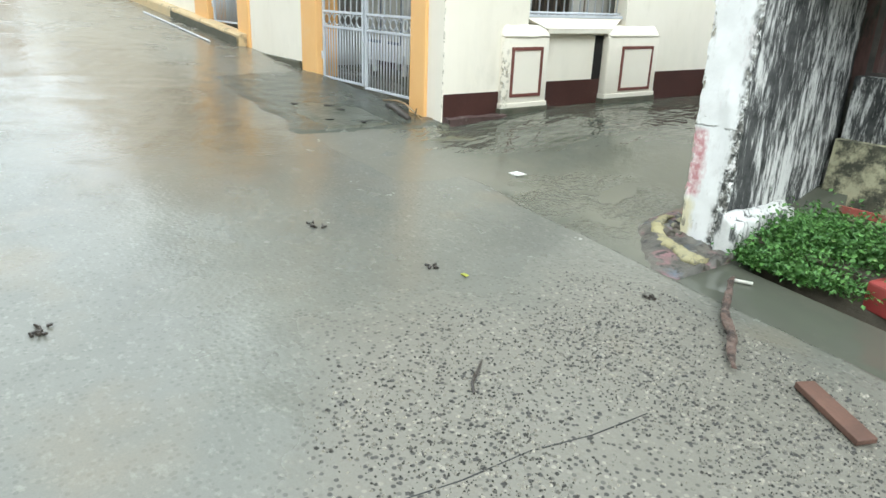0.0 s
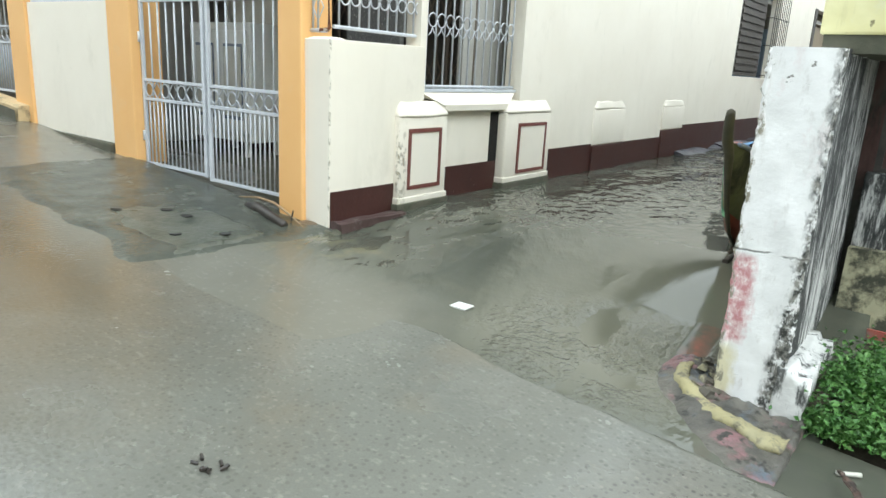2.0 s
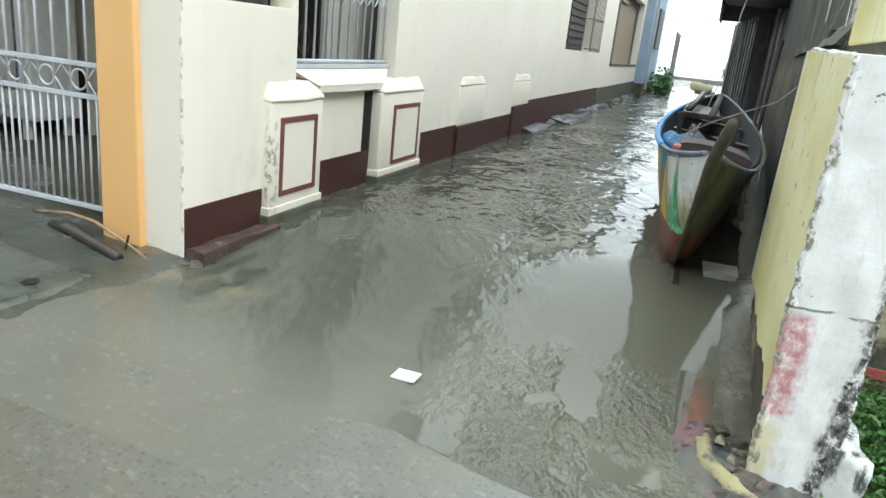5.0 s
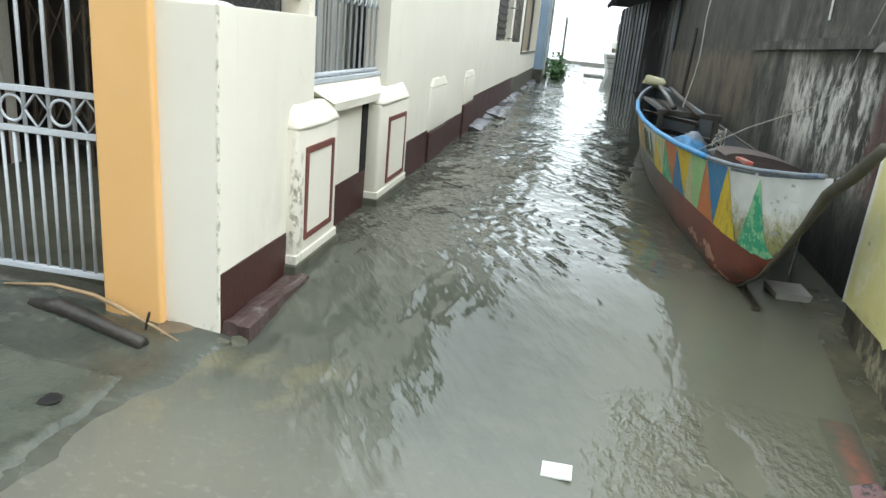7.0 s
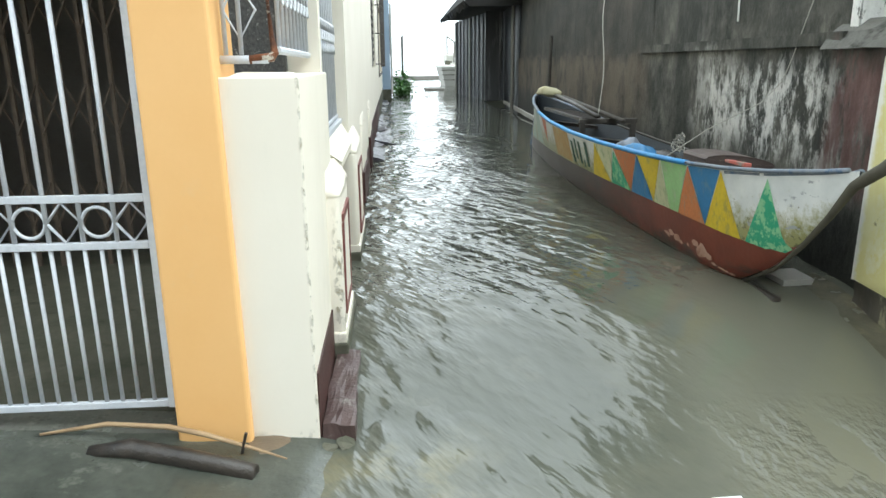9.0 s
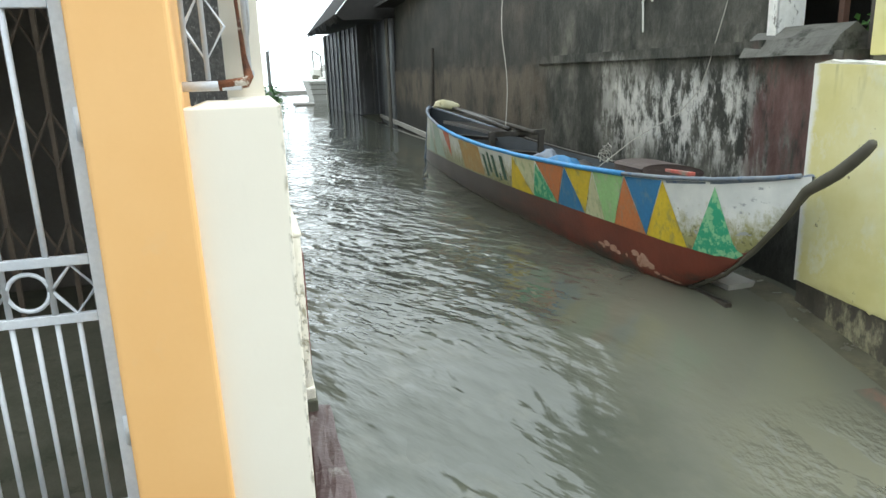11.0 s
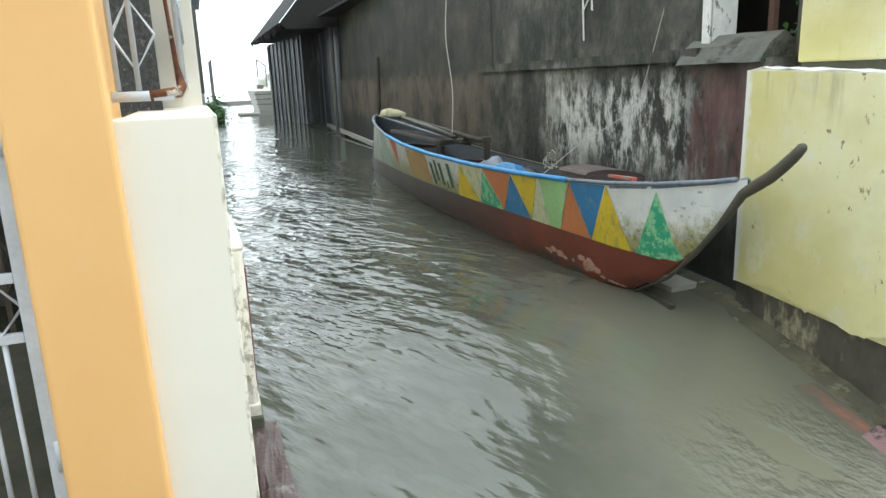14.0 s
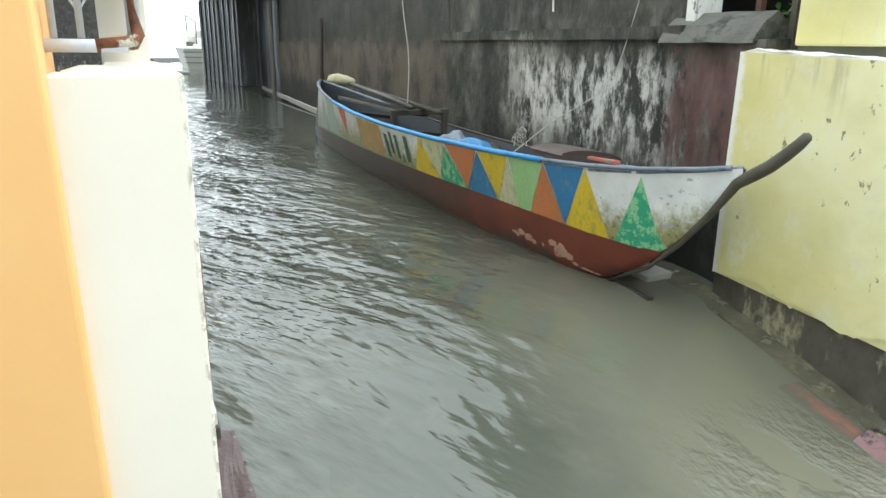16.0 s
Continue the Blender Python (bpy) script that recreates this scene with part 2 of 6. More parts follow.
RED_BLOCK = surface("red_painted_block", (0.38, 0.05, 0.045), (0.30, 0.06, 0.05), 6.0, 0.65, 0.4, 30, (0.2, 0.17, 0.15), 8.0, (0.64, 0.7))
PLASTIC = surface("off_white_plastic", (0.55, 0.54, 0.47), (0.62, 0.61, 0.55), 8.0, 0.5, 0.1)
STEM_WOOD = surface("dark_grey_stem_wood", (0.055, 0.050, 0.038), (0.10, 0.092, 0.068), 10.0, 0.7, 0.5, 40)
HULL_PINK = surface("chipped_pink_primer", (0.52, 0.30, 0.22), (0.58, 0.38, 0.30), 14.0, 0.75, 0.3, 45, (0.40, 0.18, 0.12), 18, (0.55, 0.62))
BLUE_RAIL = surface("bright_blue_gunwale_paint", (0.03, 0.22, 0.52), (0.06, 0.33, 0.66), 6.0, 0.5, 0.3, 40, (0.30, 0.32, 0.36), 9.0, (0.62, 0.7))
GREY_RAIL = surface("grey_blue_worn_gunwale", (0.13, 0.165, 0.22), (0.25, 0.27, 0.30), 8.0, 0.6, 0.5, 40, (0.05, 0.11, 0.22), 9.0, (0.52, 0.62))
# grey-blue taken near black: shade inside the hull is in the colour
BOAT_IN = surface("shaded_boat_inside", (0.014, 0.018, 0.023), (0.032, 0.040, 0.048), 5.0, 0.7, 0.4)
BOAT_WOOD = surface("weathered_boat_timber", (0.045, 0.040, 0.034), (0.09, 0.08, 0.068), 8.0, 0.75, 0.5, 50)
HATCH_WOOD = surface("brown_grey_hatch_timber", (0.075, 0.052, 0.045), (0.12, 0.09, 0.08), 8.0, 0.7, 0.4)
ROPE = surface("pale_rope", (0.40, 0.39, 0.35), (0.32, 0.31, 0.27), 60.0, 0.9, 0.5)
LEAF = surface("green_leaf", (0.035, 0.125, 0.025), (0.105, 0.25, 0.05), 14.0, 0.5, 0.2, 45, (0.17, 0.27, 0.07), 24.0, (0.60, 0.66))
SOIL = surface("dark_soil", (0.06, 0.05, 0.035), (0.10, 0.085, 0.06), 8.0, 0.9, 0.8)
LETTER = surface("dark_green_lettering_paint", (0.03, 0.09, 0.06), (0.05, 0.12, 0.08), 8.0, 0.6, 0.2)


def yellow_render():
    """Old yellow limewash, bleached in clouds, with small flaked scars."""
    m, n, l, p = nodes_of("weathered_yellow_paint")
    cloud = noise_node(n, l, 1.6, 5)
    col = mixc(n, l, ramp(n, l, cloud, 0.32, 0.66), (0.67, 0.605, 0.27), (0.78, 0.75, 0.475))
    col = mixc(n, l, ramp(n, l, noise_node(n, l, 3.6, 8, (1, 1, 0.7), 0.7), 0.56, 0.72), col, (0.74, 0.74, 0.62))
    damp = ramp(n, l, noise_node(n, l, 1.1, 6, (1, 1, 1.6)), 0.52, 0.75)
    col = mixc(n, l, mathn(n, l, "MULTIPLY", damp, 0.55), col, (0.50, 0.47, 0.20))
    scar = ramp(n, l, mathn(n, l, "ADD", noise_node(n, l, 17, 6, (1, 1, 0.7), 0.6), mathn(n, l, "MULTIPLY", cloud, 0.35)), 0.83, 0.87)
    col = mixc(n, l, scar, col, (0.27, 0.24, 0.13))
    pos = position(n, l)
    crust = ramp(n, l, mathn(n, l, "ADD", pos[1], mathn(n, l, "MULTIPLY", noise_node(n, l, 12, 7, (1, 1, 1), 0.7), 0.10)), 1.155, 1.185)
    col = mixc(n, l, crust, col, (0.78, 0.77, 0.71))
    drip = mathn(n, l, "MULTIPLY", ramp(n, l, noise_node(n, l, 9, 7, (1, 1, 0.12), 0.65), 0.56, 0.68), band(n, l, mathn(n, l, "ADD", pos[2], mathn(n, l, "MULTIPLY", cloud, 0.3)), 1.42, 1.75, 0.12))
    col = mixc(n, l, mathn(n, l, "MULTIPLY", drip, 0.55), col, (0.30, 0.28, 0.14))
    l.new(col, p.inputs["Base Color"])
    p.inputs["Roughness"].default_value = 0.75
    h = mathn(n, l, "ADD", mathn(n, l, "MULTIPLY", scar, -1.0), noise_node(n, l, 9, 5))
    relief(n, l, p, h, 0.25, 0.008)
    return m


YELLOW = yellow_render()
CREAM = cream_render()


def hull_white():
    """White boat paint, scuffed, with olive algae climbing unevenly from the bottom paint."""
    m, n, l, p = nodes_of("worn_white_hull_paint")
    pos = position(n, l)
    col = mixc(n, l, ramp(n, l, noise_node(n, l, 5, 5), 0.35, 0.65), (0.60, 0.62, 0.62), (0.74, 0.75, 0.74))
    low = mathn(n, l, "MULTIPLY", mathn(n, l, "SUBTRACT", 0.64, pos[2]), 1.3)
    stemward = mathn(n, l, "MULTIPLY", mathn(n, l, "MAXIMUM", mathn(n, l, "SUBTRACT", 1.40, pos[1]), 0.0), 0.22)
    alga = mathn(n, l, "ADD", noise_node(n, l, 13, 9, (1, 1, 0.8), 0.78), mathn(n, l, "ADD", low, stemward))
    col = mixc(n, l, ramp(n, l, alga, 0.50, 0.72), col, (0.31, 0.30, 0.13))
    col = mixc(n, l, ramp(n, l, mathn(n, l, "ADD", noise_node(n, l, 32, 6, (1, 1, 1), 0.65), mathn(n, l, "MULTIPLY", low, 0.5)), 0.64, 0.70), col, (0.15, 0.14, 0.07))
    # greyer aft: weathering plus the shade on the stern, painted in
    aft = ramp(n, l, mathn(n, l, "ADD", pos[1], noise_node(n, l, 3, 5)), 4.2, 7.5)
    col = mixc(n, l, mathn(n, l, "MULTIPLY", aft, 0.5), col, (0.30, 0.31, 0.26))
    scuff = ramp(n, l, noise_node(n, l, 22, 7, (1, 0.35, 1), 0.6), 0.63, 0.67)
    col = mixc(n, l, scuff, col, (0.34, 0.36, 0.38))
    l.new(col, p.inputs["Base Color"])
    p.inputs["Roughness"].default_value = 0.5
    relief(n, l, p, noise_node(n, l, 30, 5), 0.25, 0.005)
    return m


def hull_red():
    """Rust-red bottom paint, darkened towards the stern by grime and painted shade."""
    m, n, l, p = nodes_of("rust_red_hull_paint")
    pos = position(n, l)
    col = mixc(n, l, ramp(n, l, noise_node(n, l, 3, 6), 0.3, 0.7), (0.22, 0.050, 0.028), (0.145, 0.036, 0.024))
    aft_grime_shade = mathn(n, l, "ADD", mathn(n, l, "MULTIPLY", pos[1], 0.22), noise_node(n, l, 2.5, 8, (1, 0.4, 1.4), 0.7))
    col = mixc(n, l, mathn(n, l, "MULTIPLY", ramp(n, l, aft_grime_shade, 1.00, 1.45), 0.9), col, (0.045, 0.036, 0.028))
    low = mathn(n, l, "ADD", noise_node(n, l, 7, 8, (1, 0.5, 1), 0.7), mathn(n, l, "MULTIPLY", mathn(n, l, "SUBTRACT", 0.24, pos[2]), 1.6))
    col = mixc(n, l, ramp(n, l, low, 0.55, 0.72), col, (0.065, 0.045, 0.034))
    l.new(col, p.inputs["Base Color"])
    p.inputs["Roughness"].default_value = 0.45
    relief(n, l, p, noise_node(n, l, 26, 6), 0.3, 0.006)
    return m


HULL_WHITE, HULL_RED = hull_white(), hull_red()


def triangle_paint(name, c, worn):
    return surface(name, c, tuple(min(1, 1.2 * v) for v in c), 6.0, 0.55, 0.35, 40, worn, 13.0, (0.53, 0.62), (1, 1, 0.6), grainy=0.35)


T_GREEN = surface("patchy_green_paint", (0.03, 0.36, 0.20), (0.03, 0.32, 0.18), 6.0, 0.5, 0.25, 40, (0.26, 0.55, 0.30), 15.0, (0.50, 0.53))
T_YELLOW = triangle_paint("worn_yellow_paint", (0.60, 0.44, 0.03), (0.42, 0.34, 0.08))
T_BLUE = triangle_paint("worn_blue_paint", (0.03, 0.17, 0.36), (0.12, 0.24, 0.34))
T_ORANGE = triangle_paint("worn_orange_paint", (0.50, 0.17, 0.06), (0.42, 0.24, 0.14))
T_LIME = triangle_paint("pale_green_paint", (0.28, 0.50, 0.22), (0.40, 0.50, 0.30))
T_CREAM = triangle_paint("pale_cream_paint", (0.52, 0.52, 0.34), (0.36, 0.42, 0.24))
T_OCHRE = triangle_paint("faded_ochre_paint", (0.38, 0.24, 0.09), (0.44, 0.38, 0.22))
T_RED = triangle_paint("faded_orange_red_paint", (0.50, 0.12, 0.06), (0.45, 0.25, 0.16))
T_PALE = triangle_paint("pale_sea_green_paint", (0.30, 0.38, 0.32), (0.40, 0.44, 0.40))


def mould_wall():
    """Grey mouldy plaster with peeled white limewash and an old maroon patch low down near its end."""
    m, n, l, p = nodes_of("mouldy_grey_plaster")
    pos = position(n, l)
    streak = noise_node(n, l, 1.9, 9, (1, 1, 0.75), 0.72)
    col = mixc(n, l, ramp(n, l, streak, 0.40, 0.66), (0.014, 0.016, 0.012), (0.18, 0.172, 0.145))
    wob = mathn(n, l, "MULTIPLY", mathn(n, l, "SUBTRACT", noise_node(n, l, 2.5, 6), 0.5), 1.1)
    y = mathn(n, l, "ADD", pos[1], wob)
    z = mathn(n, l, "ADD", pos[2], mathn(n, l, "MULTIPLY", wob, 0.5))
    brown = ramp(n, l, y, 5.3, 6.2)
    rustc = mixc(n, l, ramp(n, l, noise_node(n, l, 1.6, 8, (1, 0.35, 1), 0.68), 0.36, 0.68), (0.018, 0.016, 0.013), (0.095, 0.076, 0.056))
    rustc = mixc(n, l, mathn(n, l, "MULTIPLY", band(n, l, z, 0.72, 1.46, 0.10), 0.7), rustc, (0.14, 0.105, 0.072))
    col = mixc(n, l, mathn(n, l, "MULTIPLY", brown, 0.85), col, rustc)
    crust = mathn(n, l, "MULTIPLY", ramp(n, l, z, 1.42, 1.62), ramp(n, l, noise_node(n, l, 1.3, 7, (1, 0.6, 1), 0.65), 0.36, 0.56))
    col = mixc(n, l, mathn(n, l, "MULTIPLY", crust, 0.65), col, (0.026, 0.028, 0.023))
    runs = mathn(n, l, "MULTIPLY", ramp(n, l, noise_node(n, l, 4.2, 9, (1, 1, 0.38), 0.70), 0.54, 0.68), mathn(n, l, "SUBTRACT", 1.0, brown))
    col = mixc(n, l, mathn(n, l, "MULTIPLY", runs, 0.40), col, (0.20, 0.195, 0.17))
    soot = ramp(n, l, noise_node(n, l, 1.7, 9, (1, 1, 0.7), 0.68), 0.46, 0.62)
    col = mixc(n, l, mathn(n, l, "MULTIPLY", soot, 0.8), col, (0.013, 0.015, 0.010))
    flakes = ramp(n, l, noise_node(n, l, 6.0, 9, (1, 1, 0.5), 0.78), 0.46, 0.56)
    white = mathn(n, l, "MULTIPLY", flakes, mathn(n, l, "MULTIPLY", band(n, l, y, 1.80, 4.0, 0.25), band(n, l, z, 0.75, 1.38, 0.12)))
    col = mixc(n, l, white, col, (0.54, 0.53, 0.50))
    mar = mathn(n, l, "MULTIPLY", band(n, l, pos[1], 1.0, 1.88, 0.05), band(n, l, z, 0.72, 1.45, 0.10))
    mar = mathn(n, l, "MULTIPLY", mar, ramp(n, l, noise_node(n, l, 6.0, 8, (1, 1, 0.3), 0.7), 0.60, 0.48))
    col = mixc(n, l, mathn(n, l, "MULTIPLY", mar, 0.85), col, mixc(n, l, ramp(n, l, noise_node(n, l, 7, 6, (1, 1, 0.25)), 0.4, 0.65), (0.085, 0.038, 0.034), (0.17, 0.095, 0.085)))
    # tide mark: slime up to where the flood has stood
    col = mixc(n, l, mathn(n, l, "MULTIPLY", ramp(n, l, z, 0.72, 0.42), 0.75), col, (0.018, 0.018, 0.014))
    l.new(col, p.inputs["Base Color"])
    p.inputs["Roughness"].default_value = 0.8
    relief(n, l, p, noise_node(n, l, 18, 7), 0.7, 0.012)
    return m


MOULD = mould_wall()


def streaked_pier():
    """Black mould running down whitewash."""
    m, n, l, p = nodes_of("mould_streaked_whitewash")
    fine = noise_node(n, l, 26, 9, (1, 1, 0.16), 0.80)
    big = noise_node(n, l, 3.4, 5, (1, 1, 0.30))
    f = mathn(n, l, "ADD", fine, mathn(n, l, "MULTIPLY", mathn(n, l, "SUBTRACT", big, 0.5), 0.55))
    grey = mixc(n, l, ramp(n, l, noise_node(n, l, 9, 6), 0.4, 0.65), (0.026, 0.028, 0.028), (0.085, 0.088, 0.086))
    col = mixc(n, l, ramp(n, l, f, 0.48, 0.58), grey, (0.64, 0.64, 0.62))
    l.new(col, p.inputs["Base Color"])
    p.inputs["Roughness"].default_value = 0.85
    relief(n, l, p, fine, 0.7, 0.012)
    return m


def pier_whitewash():
    """Thick flaking whitewash on the pier end: pink paint showing through low on one side, mould and bare mortar along the other."""
    m, n, l, p = nodes_of("pier_end_whitewash")
    pos = position(n, l)
    rag = mathn(n, l, "SUBTRACT", noise_node(n, l, 11, 8, (1, 1, 0.5), 0.72), 0.5)
    crumb = noise_node(n, l, 30, 8, (1, 1, 0.7), 0.7)
    col = mixc(n, l, ramp(n, l, noise_node(n, l, 7, 6), 0.35, 0.68), (0.80, 0.80, 0.785), (0.88, 0.88, 0.87))
    col = mixc(n, l, mathn(n, l, "MULTIPLY", ramp(n, l, noise_node(n, l, 16, 8, (1, 1, 0.4), 0.7), 0.56, 0.68), 0.6), col, (0.62, 0.60, 0.57))
    x = mathn(n, l, "ADD", pos[0], mathn(n, l, "MULTIPLY", rag, 0.16))
    pink = mathn(n, l, "MULTIPLY", ramp(n, l, x, 2.925, 2.885), band(n, l, mathn(n, l, "ADD", pos[2], mathn(n, l, "MULTIPLY", rag, 0.10)), 0.10, 0.50, 0.02))
    pinkc = mixc(n, l, ramp(n, l, crumb, 0.42, 0.58), (0.55, 0.25, 0.26), (0.76, 0.60, 0.59))
    col = mixc(n, l, mathn(n, l, "MULTIPLY", pink, ramp(n, l, crumb, 0.66, 0.56)), col, pinkc)
    blush = mathn(n, l, "MULTIPLY", ramp(n, l, noise_node(n, l, 5, 7, (1, 1, 0.6), 0.7), 0.56, 0.66), 0.35)
    col = mixc(n, l, blush, col, (0.70, 0.55, 0.54))
    cream = mathn(n, l, "MULTIPLY", ramp(n, l, x, 2.90, 2.86), ramp(n, l, pos[2], 0.10, 0.04))
    col = mixc(n, l, mathn(n, l, "MULTIPLY", cream, 0.8), col, (0.66, 0.60, 0.36))
    # the garden-side arris has lost its coats, wider towards the foot
    low = mathn(n, l, "MULTIPLY", ramp(n, l, pos[2], 0.75, -0.15), 0.075)
    side = mathn(n, l, "ADD", x, low)
    mould = mathn(n, l, "MULTIPLY", ramp(n, l, side, 3.065, 3.10), ramp(n, l, crumb, 0.40, 0.50))
    col = mixc(n, l, mould, col, mixc(n, l, ramp(n, l, noise_node(n, l, 22, 6), 0.45, 0.6), (0.045, 0.047, 0.042), (0.30, 0.29, 0.26)))
    nick = ramp(n, l, noise_node(n, l, 13, 8, (0.8, 1, 1.3), 0.66), 0.675, 0.70)
    col = mixc(n, l, nick, col, (0.20, 0.19, 0.17))
    lip = mathn(n, l, "MULTIPLY", ramp(n, l, x, 2.836, 2.822), ramp(n, l, crumb, 0.49, 0.55))
    col = mixc(n, l, lip, col, (0.27, 0.25, 0.19))
    seam = mathn(n, l, "MULTIPLY", band(n, l, mathn(n, l, "ADD", pos[2], mathn(n, l, "MULTIPLY", rag, 0.05)), 0.526, 0.532, 0.004), ramp(n, l, noise_node(n, l, 6, 3), 0.42, 0.5))
    col = mixc(n, l, seam, col, (0.10, 0.095, 0.085))
    l.new(col, p.inputs["Base Color"])
    p.inputs["Roughness"].default_value = 0.85
    h = mathn(n, l, "SUBTRACT", mathn(n, l, "ADD", mathn(n, l, "MULTIPLY", noise_node(n, l, 18, 6), 0.5), mathn(n, l, "MULTIPLY", crumb, 0.3)), mathn(n, l, "ADD", mathn(n, l, "MULTIPLY", mould, 0.6), mathn(n, l, "ADD", seam, nick)))
    relief(n, l, p, h, 0.55, 0.012)
    return m


PIER_WHITE = pier_whitewash()
STREAKED = streaked_pier()


def wet_concrete():
    """Rain-wet concrete with exposed aggregate, partly under a film of water."""
    m, n, l, p = nodes_of("wet_aggregate_concrete")
    pos = position(n, l)
    broad = noise_node(n, l, 0.9, 5)
    vor = n.new("ShaderNodeTexVoronoi")
    geo = n.new("ShaderNodeNewGeometry")
    l.new(geo.outputs["Position"], vor.inputs["Vector"])
    vor.inputs["Scale"].default_value = 40
    sepc = n.new("ShaderNodeSeparateColor")
    l.new(vor.outputs["Color"], sepc.inputs[0])
    stone = mixc(n, l, ramp(n, l, sepc.outputs[0], 0.30, 0.95), (0.020, 0.019, 0.017), (0.27, 0.255, 0.21))
    base = mixc(n, l, ramp(n, l, broad, 0.3, 0.7), (0.112, 0.115, 0.098), (0.165, 0.166, 0.142))
    # bare where the road stands a little prouder, filmed with silt elsewhere
    wob = mathn(n, l, "MULTIPLY", mathn(n, l, "SUBTRACT", noise_node(n, l, 1.4, 6), 0.5), 1.6)
    turn = mathn(n, l, "MULTIPLY", mathn(n, l, "MINIMUM", mathn(n, l, "ADD", pos[1], 2.75), 0.0), 1.6)
    a = mathn(n, l, "ADD", mathn(n, l, "ADD", pos[0], turn), mathn(n, l, "MULTIPLY", wob, 0.6))
    bare = mathn(n, l, "MULTIPLY", ramp(n, l, a, 2.65, 3.15), ramp(n, l, mathn(n, l, "ADD", pos[1], mathn(n, l, "MULTIPLY", wob, 0.3)), -0.75, -1.15))
    base = mixc(n, l, bare, base, (0.165, 0.157, 0.13))
    spots = mathn(n, l, "MULTIPLY", ramp(n, l, vor.outputs["Distance"], 0.40, 0.30), mathn(n, l, "ADD", 0.22, mathn(n, l, "MULTIPLY", bare, 0.74)))
    col = mixc(n, l, spots, base, stone)
    fleck = ramp(n, l, noise_node(n, l, 21, 6, (1, 1.3, 1), 0.62), 0.56, 0.68)
    col = mixc(n, l, mathn(n, l, "MULTIPLY", fleck, mathn(n, l, "SUBTRACT", 0.30, mathn(n, l, "MULTIPLY", bare, 0.2))), col, (0.30, 0.295, 0.255))
    brown = ramp(n, l, mathn(n, l, "ADD", noise_node(n, l, 0.7, 4), mathn(n, l, "MULTIPLY", pos[0], -0.02)), 0.52, 0.66)
    col = mixc(n, l, mathn(n, l, "MULTIPLY", brown, 0.45), col, (0.20, 0.16, 0.105))
    # silty pool; its brown also paints in the reflection of the orange walls
    pool = mathn(n, l, "MULTIPLY", band(n, l, mathn(n, l, "ADD", pos[0], wob), -5.5, 0.7, 0.8), band(n, l, mathn(n, l, "ADD", pos[1], mathn(n, l, "MULTIPLY", wob, 0.5)), -3.2, -1.45, 0.35))
    col = mixc(n, l, mathn(n, l, "MULTIPLY", pool, 0.85), col, (0.125, 0.092, 0.052))
    grain = noise_node(n, l, 130, 3)
    col = mixc(n, l, mathn(n, l, "MULTIPLY", ramp(n, l, grain, 0.4, 0.75), 0.35), col, (0.10, 0.095, 0.085))
    l.new(col, p.inputs["Base Color"])
    film = mathn(n, l, "MULTIPLY", mathn(n, l, "SUBTRACT", 1.0, bare), ramp(n, l, noise_node(n, l, 2.0, 6), 0.20, 0.50))
    rough = mathn(n, l, "SUBTRACT", 0.42, mathn(n, l, "MULTIPLY", film, 0.20))
    l.new(mathn(n, l, "SUBTRACT", rough, mathn(n, l, "MULTIPLY", pool, 0.10)), p.inputs["Roughness"])
    h = mathn(n, l, "ADD", mathn(n, l, "MULTIPLY", noise_node(n, l, 34, 6), 0.6), mathn(n, l, "MULTIPLY", vor.outputs["Distance"], -0.5))
    h = mathn(n, l, "MULTIPLY", h, mathn(n, l, "SUBTRACT", 1.0, mathn(n, l, "MULTIPLY", film, 0.55)))
    swell = mathn(n, l, "MULTIPLY", wave_node(n, l, 5.0, 3, 5.0, 60), mathn(n, l, "MULTIPLY", pool, 2.2))
    relief(n, l, p, mathn(n, l, "ADD", h, swell), 0.40, 0.010)
    return m


CONCRETE = wet_concrete()


